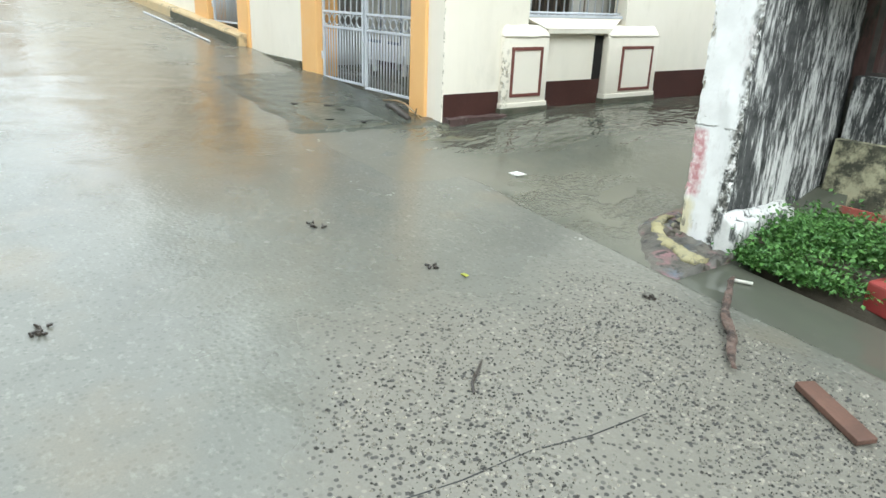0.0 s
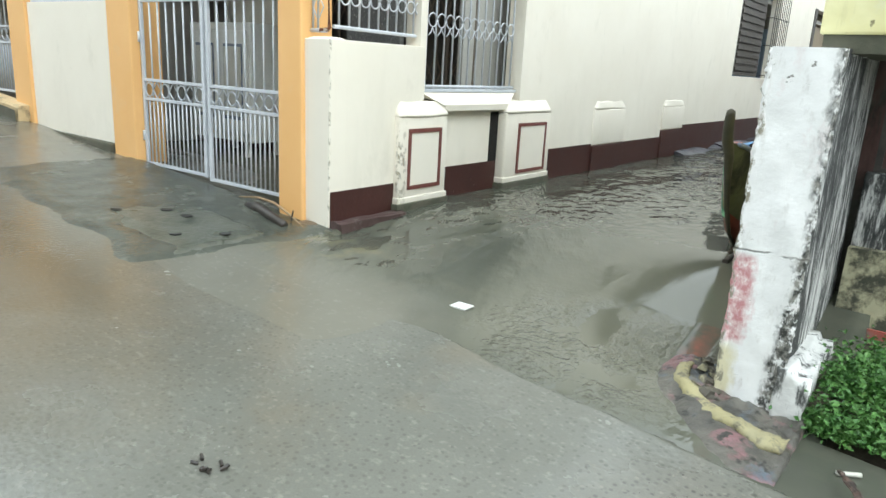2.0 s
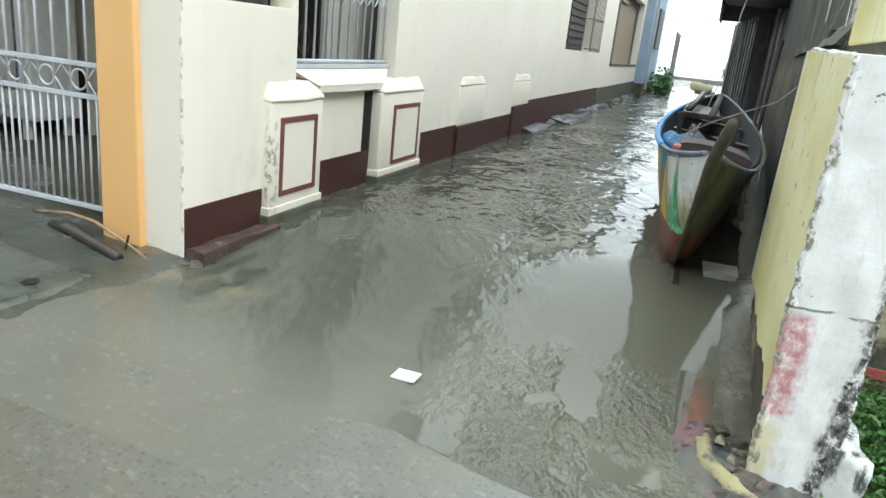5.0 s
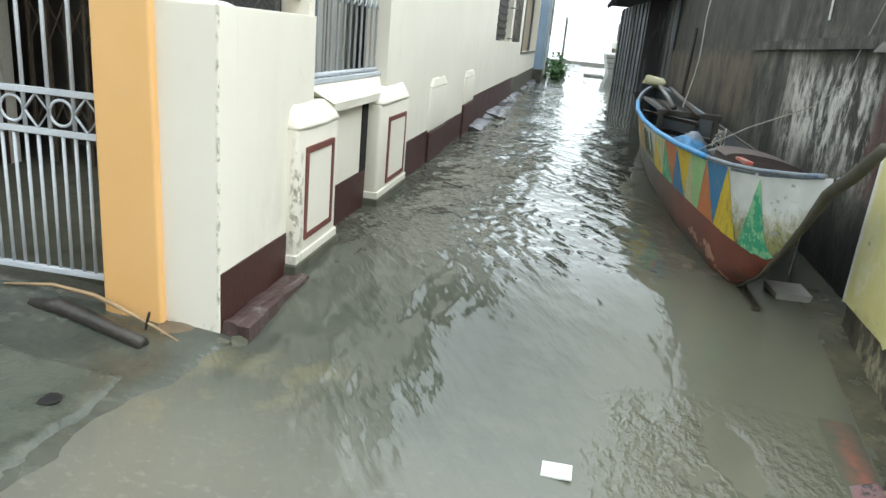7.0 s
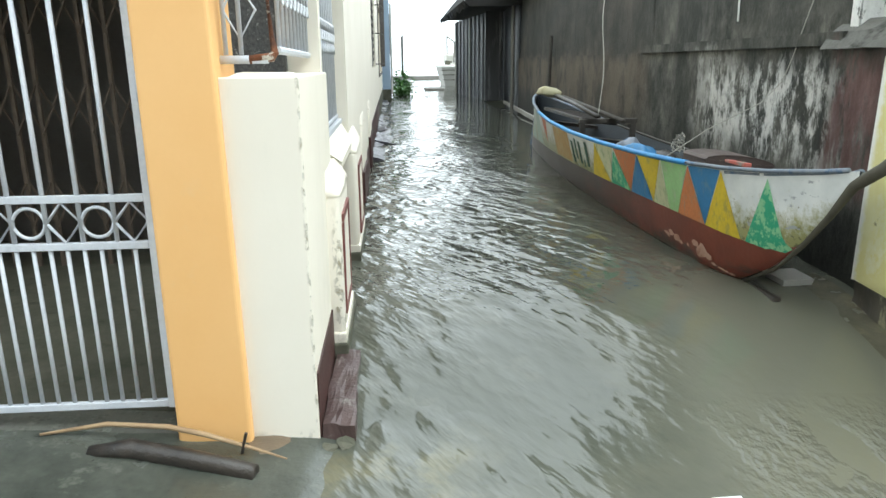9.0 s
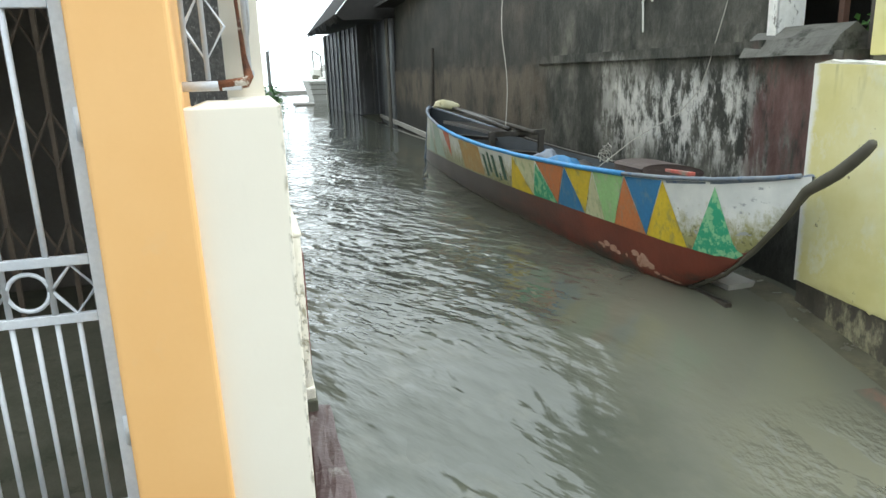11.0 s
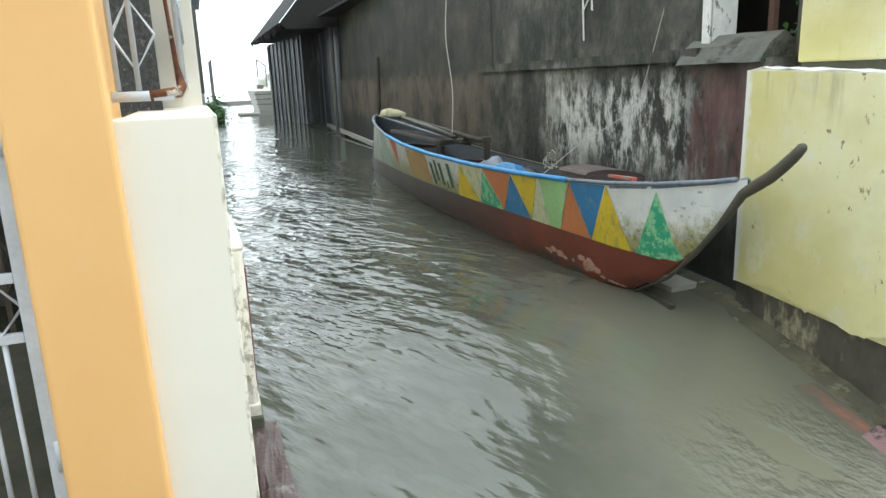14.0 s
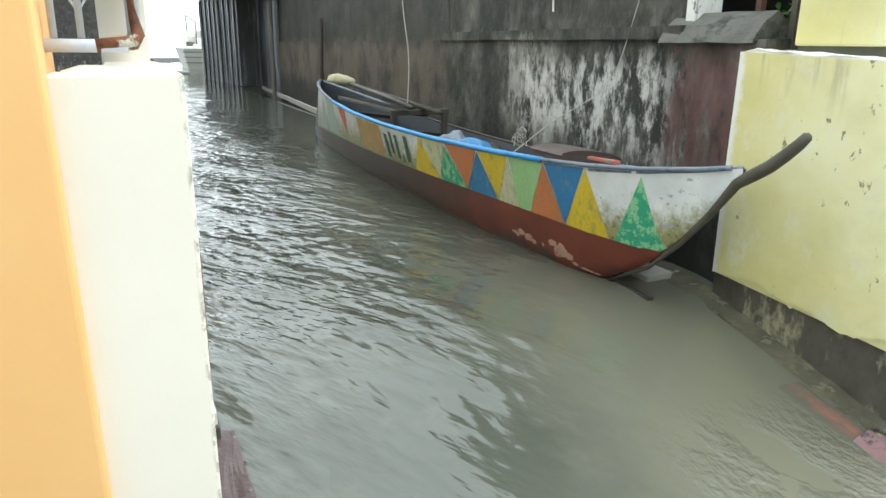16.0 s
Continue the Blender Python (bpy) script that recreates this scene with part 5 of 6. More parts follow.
bm = bmesh.new()
n = 40
lo = [bm.verts.new((2.35 + 0.10 * random.random(), 17.5 + 9.5 * k / n, 2.74 + 0.24 * random.random())) for k in range(n + 1)]
mid = [bm.verts.new((2.32, 17.5 + 9.5 * k / n, 3.02)) for k in range(n + 1)]
hi = [bm.verts.new((4.4, 17.5 + 9.5 * k / n, 5.4)) for k in range(n + 1)]
for a, b in ((lo, mid), (mid, hi)):
    for k in range(n):
        bm.faces.new((a[k], a[k + 1], b[k + 1], b[k]))
gable = [bm.verts.new(p) for p in ((2.32, 17.48, 3.0), (4.4, 17.48, 5.4), (4.6, 17.48, 2.9), (2.5, 17.48, 2.86))]
bm.faces.new(gable)
under = [bm.verts.new(p) for p in ((2.33, 17.5, 3.01), (4.6, 17.5, 3.01), (4.6, 27.0, 3.01), (2.33, 27.0, 3.01))]
bm.faces.new(under)
part("roof", bm, THATCH_AND_SHADE, shed, "dark ragged roof edge")
grey_roof = tagged(part("grey_wall_roof", slab(box(3.35, 9.0, 5.8, 17.4, 3.15, 3.22), (3.20, 9.0, 1.9, 5.7), (3.20, 9.0, 1.9, 5.7), 2.85, 2.92), THATCH_AND_SHADE), "flat dark roofs behind the grey wall", "roof", kind="structure")
ledge = tagged(part("foot_line", slanted(8.0, 21.0, 0.05, 0.150, 0.06, 0.1, 0.3, 0.03), GREY_CURTAIN), "pale concrete strip at the waterline", "ledge", kind="structure")

# far moored boat, shore line
far_boat = thing("moored_boat", "small grey boat moored at the alley mouth", "boat", at=(3.62, 38.0, 0.13))
far_boat.scale = (1.35, 1.35, 1.35)
bm = slab(bmesh.new(), (-0.25, 0.25, -1.0, 1.6), (-0.45, 0.45, -1.6, 2.2), -0.1, 0.75)
part("hull", bm, GREY_CURTAIN, far_boat)
part("gunwale", tube([(-0.45, -1.6, 0.77), (0.45, -1.6, 0.77), (0.45, 2.2, 0.77), (-0.45, 2.2, 0.77), (-0.45, -1.6, 0.77)], 0.05, 6), PAPER, far_boat)
for k, (x, y, z, h) in enumerate(((0.25, -1.3, 0.75, 0.35), (0.30, -0.8, 0.78, 0.6), (-0.15, -1.2, 0.75, 0.22), (0.05, -1.4, 0.75, 0.15))):
    part("crate", wobble(box(x - 0.14, x + 0.14, y - 0.15, y + 0.15, z, z + h, 0.02), 0.05, 5), (PAPER, GREY_CURTAIN, MOSS, PLASTIC)[k], far_boat)
for z in (0.22, 0.42, 0.60):
    w = 0.25 + 0.2 * (z + 0.1) / 0.85
    part("strake", box(-w - 0.02, w + 0.02, -1.0 - 0.6 * (z + 0.1) / 0.85 - 0.03, -0.9, z, z + 0.035), BOARDS, far_boat)
part("canopy_frame", tube([(0.1, -1.0, 0.75), (0.1, -1.0, 1.7), (0.0, 1.4, 2.0), (0.0, 1.4, 0.75)], 0.035, 6), BOARDS, far_boat)
part("bundle", wobble(box(-0.2, 0.4, -0.9, 0.9, 0.75, 1.25, 0.08), 0.12, 3), PLASTIC, far_boat)
shore = tagged(part("breakwater", wobble(box(-60, 80, 54, 55.5, -0.3, 0.32, 0.1), 0.2, 0.6), BOARDS), "low grey breakwater across the sea", "breakwater", kind="structure")
raft = tagged(part("raft", box(1.9, 2.8, 31, 33, 0.08, 0.2, 0.02), BOARDS), "low dark raft floating at the alley mouth", "raft")

# ---------------------------------------------------------------- the painted boat
B_Y = (0.87, 1.05, 1.38, 1.75, 2.2, 2.86, 3.7, 4.6, 5.6, 6.6, 7.6, 8.3, 8.75, 8.9)
B_HALF = (0.012, 0.07, 0.165, 0.235, 0.300, 0.375, 0.440, 0.48, 0.48, 0.42, 0.31, 0.19, 0.08, 0.015)
B_SHEER = (0.942, 0.90, 0.843, 0.80, 0.765, 0.738, 0.720, 0.718, 0.738, 0.78, 0.845, 0.90, 0.940, 0.96)
B_KEEL = (0.90, 0.66, 0.33, 0.13, 0.03, -0.02, -0.04, -0.05, -0.05, -0.05, -0.04, -0.02, 0.0, 0.02)
B_RED = (0.885, 0.66, 0.42, 0.415, 0.42, 0.42, 0.41, 0.40, 0.39, 0.38, 0.36, 0.34, 0.33, 0.33)


def at_y(table, y):
    return float(np.interp(y, B_Y, table))


def hull(y, v, side=-1, proud=0.0):
    """A point of the hull; v from keel 0 to gunwale 1."""
    zk, zs, b = at_y(B_KEEL, y), at_y(B_SHEER, y), at_y(B_HALF, y)
    xc = 2.51 + 0.019 * (y - 0.87)
    flare = max(v, 0.0) ** 0.42 * (0.80 + 0.20 * v)
    return Vector((xc + side * (b * flare + proud), y, zk + (zs - zk) * v))


def v_red(y):
    return max(0.0, min(at_y(B_RED, y), 0.43) - at_y(B_KEEL, y)) / max(0.01, at_y(B_SHEER, y) - at_y(B_KEEL, y))


boat = thing("painted_boat", "long wooden boat painted with coloured triangles, moored in the flood", "boat", at=(-0.057, -0.14, -0.004))
HEEL = Matrix.Translation((-0.057, -0.14, -0.004)) @ Matrix.Translation((2.33, 0, 0.70)) @ Matrix.Rotation(radians(7.0), 4, "Y") @ Matrix.Translation((-2.33, 0, -0.70))
boat.matrix_world = HEEL
stations = [0.87 + (8.9 - 0.87) * (k / 60) ** 1.15 for k in range(61)]


def shell(lo, hi, rows, inset=0.0, stations=stations, sides=(-1, 1)):
    bm = bmesh.new()
    for side in sides:
        g = [[bm.verts.new(hull(y, lo(y) + (hi(y) - lo(y)) * j / rows, side, -min(inset, 0.8 * at_y(B_HALF, y)))) for j in range(rows + 1)] for y in stations]
        for a, b in zip(g, g[1:]):
            for j in range(rows):
                q = (a[j], b[j], b[j + 1], a[j + 1])
                bm.faces.new(q if side > 0 else q[::-1])
    return bm


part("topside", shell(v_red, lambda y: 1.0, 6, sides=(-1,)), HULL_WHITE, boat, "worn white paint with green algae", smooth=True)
# the wall side is dark olive, not white like the near side
part("topside", shell(v_red, lambda y: 1.0, 6, sides=(1,)), surface("dark_olive_hull", (0.055, 0.062, 0.030), (0.15, 0.15, 0.085), 3.0, 0.5, 0.4, 30, (0.022, 0.024, 0.016), 4.0, (0.48, 0.60), (1, 1, 0.5)), boat, "dark olive wall side of the hull", smooth=True)
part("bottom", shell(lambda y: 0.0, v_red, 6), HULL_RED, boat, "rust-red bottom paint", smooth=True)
part("lining", shell(lambda y: 0.12, lambda y: 1.0, 6, 0.03), BOAT_IN, boat, "grey-blue inside, darkened for the shade within the hull", smooth=True)


def rail_part(side, y0, y1, material, r):
    ys = [y0 + (y1 - y0) * k / 24 for k in range(25)]
    part("gunwale", tube([hull(y, 1.0, side, 0.004) + Vector((0, 0, 0.006)) for y in ys], r, 8, flat=0.75), material, boat, smooth=True)


for side in (-1, 1):
    rail_part(side, 0.92, 2.15, GREY_RAIL, 0.018)
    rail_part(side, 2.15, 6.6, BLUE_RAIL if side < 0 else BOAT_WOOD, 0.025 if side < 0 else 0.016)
    rail_part(side, 6.6, 8.88, GREY_RAIL, 0.022)
part("stem", tube([(2.535, 1.75, 0.11), (2.525, 1.38, 0.315), (2.517, 1.18, 0.50), (2.513, 1.02, 0.69), (2.51, 0.90, 0.865), (2.512, 0.82, 0.92), (2.516, 0.745, 0.972), (2.522, 0.685, 1.030), (2.528, 0.635, 1.085), (2.532, 0.605, 1.125), (2.533, 0.598, 1.135)], [0.010, 0.012, 0.015, 0.019, 0.027, 0.030, 0.030, 0.029, 0.027, 0.023, 0.012], 8), STEM_WOOD, boat, "curved dark wooden stem", smooth=True)
part("stern_post", tube([(2.66, 8.91, -0.1), (2.66, 8.93, 0.5), (2.66, 8.96, 0.99)], [0.03, 0.03, 0.022], 7), GREY_RAIL, boat)


def patch(name, corners, material, label="", n=9, proud=0.004):
    """A flat coat of paint on the near side: a polygon of (y, share of the topside)."""
    bm = bmesh.new()
    def put(a, s):
        lo = v_red(a)
        return hull(a, lo + (1 - lo) * s, -1, proud)
    tris = [(corners[0], corners[i], corners[i + 1]) for i in range(1, len(corners) - 1)]
    for p, q, r in tris:
        rows = []
        for i in range(n + 1):
            rows.append([bm.verts.new(put(*(p[c] + (q[c] - p[c]) * (i - j) / n + (r[c] - p[c]) * j / n for c in (0, 1)))) for j in range(i + 1)])
        for i in range(n):
            for j in range(i + 1):
                bm.faces.new((rows[i][j], rows[i + 1][j], rows[i + 1][j + 1]))
                if j < i:
                    bm.faces.new((rows[i][j], rows[i + 1][j + 1], rows[i][j + 1]))
    bmesh.ops.remove_doubles(bm, verts=bm.verts, dist=0.0004)
    part(name, bm, material, boat, label, smooth=True)


patch("painted_triangle", [(1.38, 0.92), (1.25, 0.0), (1.56, 0.0)], T_GREEN, "patchy green triangle")
patch("painted_triangle", [(1.775, 0.97), (1.60, 0.0), (1.955, 0.0)], T_YELLOW, "yellow triangle")
patch("painted_triangle", [(1.785, 0.97), (1.96, 0.0), (2.135, 0.97)], T_BLUE, "blue triangle")
patch("painted_triangle", [(2.14, 0.96), (1.965, 0.0), (2.295, 0.0)], T_ORANGE, "orange triangle")
patch("painted_triangle", [(2.15, 0.97), (2.30, 0.0), (2.42, 0.0), (2.50, 0.97)], T_LIME, "pale green panel")
patch("painted_triangle", [(2.505, 0.93), (2.425, 0.0), (2.67, 0.0)], T_CREAM, "pale cream triangle")
patch("painted_triangle", [(2.515, 0.97), (2.675, 0.0), (2.88, 0.97)], T_YELLOW, "yellow triangle")
patch("painted_triangle", [(2.885, 0.95), (2.68, 0.0), (3.09, 0.0)], T_BLUE, "blue triangle")
patch("painted_triangle", [(2.895, 0.97), (3.095, 0.0), (3.375, 0.97)], T_ORANGE, "orange triangle")
patch("painted_triangle", [(3.38, 0.90), (3.10, 0.0), (3.535, 0.0)], T_GREEN, "green triangle")
patch("painted_triangle", [(3.39, 0.97), (3.54, 0.0), (3.83, 0.97)], T_CREAM, "pale cream triangle")
patch("painted_triangle", [(3.835, 0.95), (3.55, 0.0), (4.03, 0.0)], T_YELLOW, "yellow triangle")
patch("painted_panel", [(4.75, 0.93), (4.75, 0.05), (5.5, 0.05), (5.5, 0.93)], T_OCHRE, "faded ochre panel")
patch("painted_panel", [(6.0, 0.95), (6.15, 0.2), (6.4, 0.95)], T_RED, "faded orange-red triangle")
patch("painted_panel", [(6.7, 0.95), (6.6, 0.05), (7.3, 0.05), (7.3, 0.95)], T_PALE, "pale sea-green panel")
patch("painted_panel", [(7.6, 0.9), (7.5, 0.05), (8.2, 0.05)], T_PALE, "pale sea-green triangle")
for y0, y1, s0, s1 in ((4.10, 4.18, 0.15, 0.85), (4.24, 4.28, 0.1, 0.3), (4.33, 4.40, 0.15, 0.8), (4.46, 4.52, 0.25, 0.85), (4.58, 4.66, 0.1, 0.75)):
    patch("lettering_bar", [(y0, s0), (y1, s0), (y1, s1), (y0, s1)], LETTER, "dark green bar of worn lettering", 4, 0.006)


def chip(blobs, seed):
    """A ragged flake where the red paint has come off, grown from a few overlapping scales (y, z, half length, half height)."""
    bm = bmesh.new()
    rng = random.Random(seed)
    def put(y, z, proud):
        v = (z - at_y(B_KEEL, y)) / (at_y(B_SHEER, y) - at_y(B_KEEL, y))
        return bm.verts.new(hull(y, max(v, 0.02), -1, proud))
    for i, (cy, cz, ry, rz) in enumerate(blobs):
        proud = 0.006 + 0.0008 * i
        centre = put(cy, cz, proud)
        edge = []
        for k in range(18):
            a, r = math.tau * k / 18, rng.uniform(0.68, 1.0)
            edge.append(put(cy + ry * r * math.cos(a), cz + rz * r * math.sin(a), proud))
        for k in range(18):
            bm.faces.new((centre, edge[k], edge[(k + 1) % 18]))
    part("bare_chip", bm, HULL_PINK, boat, "bare pink primer where paint has flaked")


chip([(2.02, 0.235, 0.065, 0.052), (2.10, 0.265, 0.05, 0.026), (1.95, 0.215, 0.045, 0.026), (2.06, 0.21, 0.035, 0.035)], 2)
chip([(1.80, 0.175, 0.07, 0.010), (1.90, 0.182, 0.03, 0.012), (1.72, 0.172, 0.025, 0.008)], 3)
chip([(2.36, 0.235, 0.055, 0.032), (2.44, 0.25, 0.05, 0.024), (2.30, 0.22, 0.035, 0.018)], 4)
chip([(2.52, 0.235, 0.04, 0.012), (2.49, 0.225, 0.025, 0.02)], 6)
chip([(2.20, 0.225, 0.012, 0.016)], 5)

for y in (2.9, 4.0, 5.2, 6.6):
    w = 0.80 * at_y(B_HALF, y)
    xc = 2.51 + 0.019 * (y - 0.87)
    part("thwart", box(xc - w, xc + w, y - 0.09, y + 0.09, at_y(B_SHEER, y) - 0.12, at_y(B_SHEER, y) - 0.08, 0.004), BLUE_RAIL if y < 4 else DRIFTWOOD, boat)
part("floor_boards", box(2.46, 2.68, 2.7, 7.0, 0.22, 0.25), BOAT_WOOD, boat)
bm = bmesh.new()
for k in range(9):
    a, b = math.pi * k / 8, math.pi * (k + 1) / 8
    for (t0, t1) in ((a, b),):
        p = [(2.56 - 0.235 * math.cos(t), 0.815 + 0.045 * math.sin(t)) for t in (t0, t1)]
        q = [bm.verts.new((x, y, z)) for y in (2.08, 2.44) for x, z in p]
        bm.faces.new((q[0], q[1], q[3], q[2]))
for y in (2.085, 2.435):
    bm.faces.new([bm.verts.new((2.56 - 0.235 * math.cos(math.pi * k / 9), y, 0.815 + 0.045 * math.sin(math.pi * k / 9))) for k in range(10)])
box(2.335, 2.785, 2.08, 2.44, 0.66, 0.818, bm=bm)
part("bow_hatch", bm, HATCH_WOOD, boat, "domed brown timber hatch")
part("bow_deck", shell(lambda y: 0.96, lambda y: 0.985, 1, 0.0, [0.95 + 0.1 * k for k in range(9)]), GREY_RAIL, boat)
bm = bmesh.new()
deck = [(bm.verts.new(hull(y, 0.95, -1, -0.01)), bm.verts.new(hull(y, 0.95, 1, -0.01))) for y in [0.95 + 0.1 * k for k in range(10)]]
for (a, b), (c, d) in zip(deck, deck[1:]):
    bm.faces.new((a, b, d, c))
part("fore_deck", bm, GREY_RAIL, boat)


# things lying in or over the boat
def afloat(ob):
    ob.matrix_world = HEEL @ ob.matrix_basis
    return ob


def adrift(ob):
    ob.location = ob.location + Vector((-0.057, -0.14, -0.004))
    return ob


def pole(points, r, material, label, name="pole"):
    return afloat(tagged(part(name, tube(points, r, 7, flat=0.6), material, smooth=True), label, name.replace("_", " ")))


pole([(2.30, 4.45, 0.905), (2.36, 5.6, 0.97), (2.42, 7.3, 1.045)], 0.036, DRIFTWOOD, "dark timber pole lying along the boat", "timber_pole")
pole([(2.52, 4.35, 0.895), (2.60, 7.1, 1.00)], 0.036, BOAT_WOOD, "weathered timber pole lying along the boat", "timber_pole")
rest = thing("pole_rest", "timber trestle carrying poles across the boat", "trestle", at=(2.47, 4.62, 0.656))
part("cross_bar", box(-0.30, 0.30, -0.025, 0.025, 0.15, 0.20, 0.005), BOAT_WOOD, rest)
for x in (-0.26, 0.26):
    part("upright", box(x - 0.025, x + 0.025, -0.025, 0.025, -0.06, 0.16), BOAT_WOOD, rest)
bag = tagged(part("bundle", wobble(box(2.22, 2.46, 6.65, 7.1, 0.99, 1.11, 0.045), 0.08, 7), surface("yellowish_cloth", (0.50, 0.46, 0.28), (0.56, 0.53, 0.38), 9.0, 0.9, 0.6, 30), smooth=True), "yellowish cloth bundle on the poles", "bundle")
afloat(bag)
plank = tagged(part("dark_plank", box(2.25, 2.62, 4.8, 6.6, 0.82, 0.86, 0.006), DRIFTWOOD), "dark plank lying across the boat", "plank")
afloat(plank)
for k, (x, y, z, r) in enumerate(((2.30, 3.15, 0.70, 0.11), (2.66, 3.6, 0.62, 0.13), (2.42, 3.75, 0.68, 0.11))):
    bm = bmesh.new()
    bmesh.ops.create_icosphere(bm, subdivisions=3, radius=r, matrix=Matrix.Translation((x, y, z)) @ Matrix.Diagonal((1.1, 2.2, 0.75, 1)))
    sack = tagged(part("wet_cloth", wobble(wobble(bm, 0.05, 7), 0.02, 21), (T_BLUE, DRIFTWOOD, GREY_RAIL)[k], smooth=True), ("faded blue cloth heap in the boat", "black plastic bundle in the boat", "grey-blue rag heap in the boat")[k], "cloth")
    afloat(sack)
rope_pts = [(right_x(5.0) - 0.45 - 0.017 * k + 0.02 * math.sin(k * 0.6), 5.75 - 0.055 * k, 2.75 - 0.110 * k) for k in range(18)]
mooring = tagged(part("hanging_rope", tube(rope_pts, 0.0055, 6), ROPE), "thin pale rope hanging down to the boat", "rope")
mooring2 = tagged(part("mooring_line", tube([(2.24, 2.50, 0.77), (2.50, 2.52, 0.98), (2.84, 2.52, 1.20), (2.95, 2.50, 1.36), (2.96, 2.46, 1.52), (3.00, 2.42, 1.95), (3.02, 2.40, 2.7)], 0.0038, 6), ROPE), "thin pale mooring line up the wall", "rope")
afloat(mooring2)
rng = random.Random(3)
curl = [(2.36 + 0.07 * rng.random(), 2.62 + 0.14 * rng.random(), 0.79 + 0.14 * rng.random()) for _ in range(26)]
knot = tagged(part("rope_tangle", tube(curl, 0.005, 5), ROPE), "tangle of pale line on the gunwale", "rope")
afloat(knot)
scrap = tagged(part("red_scrap", wobble(box(2.31, 2.35, 1.55, 1.80, 0.835, 0.858, 0.006), 0.012, 14), RED_PAINT), "red and yellow plastic scrap on the gunwale", "scrap")
afloat(scrap)
plank2 = tagged(part("sunken_plank", wobble(box(2.47, 2.51, 1.34, 1.75, 0.085, 0.131, 0.01), 0.012, 8), DRIFTWOOD), "dark plank awash under the bow", "plank")
adrift(plank2)
tub = tagged(part("plastic_tub", wobble(slab(bmesh.new(), (2.66, 2.80, 1.58, 1.74), (2.63, 2.83, 1.55, 1.78), 0.05, 0.165), 0.01, 8), GREY_CURTAIN), "off-white plastic tub floating beside the boat", "tub")
adrift(tub)
line = tagged(part("bow_line", tube([(2.80, 1.95, 0.74), (2.81, 1.94, 0.42), (2.80, 1.95, 0.10)], 0.0035, 5), ROPE), "thin white line hanging from the boat", "rope")

# ---------------------------------------------------------------- litter, footings, garden
scrap_paper = tagged(part("paper_sheet", wobble(box(1.385, 1.49, -0.37, -0.285, level(1.44, -0.33) + 0.003, level(1.44, -0.33) + 0.010, 0.001), 0.006, 12), PAPER), "small white paper floating on the shallow water", "paper")
log = tagged(part("driftwood_log", wobble(tube([(-0.78, -0.12, 0.14), (-0.62, -0.14, 0.145), (-0.4, -0.19, 0.13), (-0.19, -0.24, 0.105)], [0.020, 0.034, 0.038, 0.032], 9), 0.014, 12), DRIFTWOOD, smooth=True), "dark wet driftwood log before the gate", "log")
stick = tagged(part("stripped_stick", tube([(-0.98, -0.03, 0.16), (-0.75, -0.02, 0.185), (-0.52, -0.07, 0.19), (-0.38, -0.11, 0.175), (-0.22, -0.12, 0.12), (-0.1, -0.15, 0.09)], [0.005, 0.009, 0.010, 0.010, 0.006, 0.003], 7), PALE_WOOD, smooth=True), "pale stripped branch on the log", "branch")
twig = tagged(part("twig", tube([(-0.26, -0.12, 0.10), (-0.24, -0.12, 0.18)], 0.006, 5), DRIFTWOOD), "short dark twig stuck in mud", "twig")
spine = [(3.40, -0.50, -0.20), (3.50, -0.72, -0.19), (3.62, -0.92, -0.22), (3.78, -1.12, -0.23), (3.93, -1.33, -0.25)]
thick = (0.010, 0.018, 0.023, 0.027, 0.012)
ts = [4 * k / 40 for k in range(41)]
stem_pts = [tuple(float(np.interp(t, range(5), [p[c] for p in spine])) for c in range(3)) for t in ts]
branch = tagged(part("rotten_branch", wobble(wobble(tube(stem_pts, [float(np.interp(t, range(5), thick)) * (1 + 0.35 * noise.noise((3 * t, 2, 0))) for t in ts], 9, flat=0.7), 0.014, 5), 0.007, 50), surface("rotten_wood", (0.085, 0.045, 0.032), (0.16, 0.12, 0.10), 22.0, 0.7, 0.8, 60, (0.03, 0.022, 0.018), 16.0, (0.48, 0.58))), "rotten reddish-brown branch on the road edge", "branch")
stub_pipe = tagged(part("pipe_stub", tube([(3.39, -0.47, level(3.39, -0.47) + 0.008), (3.47, -0.41, level(3.47, -0.41) + 0.010)], 0.010, 8), PLASTIC, smooth=True), "short white pipe stub lying in the gutter", "pipe")
broken = tagged(part("broken_plank", wobble(box(-0.185, 0.185, -0.045, 0.045, -0.010, 0.016, 0.004), 0.008, 12), BROWN_PLANK), "broken red-brown plank on the wet road", "plank")
broken.matrix_world = Matrix.Translation((4.32, -1.25, -0.292)) @ Euler((0, 0.08, radians(-27))).to_matrix().to_4x4()

def apron_height(x, y):
    m = min(1.0, min(x + 2.75, 0.10 - x + 0.15 * (y + 0.9), y + 1.55 + 0.06 * x) / 0.22 + 0.5 * noise.noise((2.2 * x, 2.2 * y, 4)))
    return level(x, y) - 0.03 + 0.05 * max(0.0, min(1.0, m)) + 0.008 * noise.noise((5 * x, 7 * y, 2)) + 0.004 * noise.noise((14 * x, 17 * y, 2))


apron = tagged(sheet("apron", [-2.9 + 0.04 * k for k in range(87)], [-1.95 + 0.04 * k for k in range(50)], apron_height, surface("wet_dark_apron_concrete", (0.045, 0.051, 0.041), (0.100, 0.106, 0.088), 3.4, 0.25, 0.9, 26, (0.13, 0.135, 0.112), 6.0, (0.56, 0.66))), "wet dark concrete apron before the gate", "apron", kind="structure")


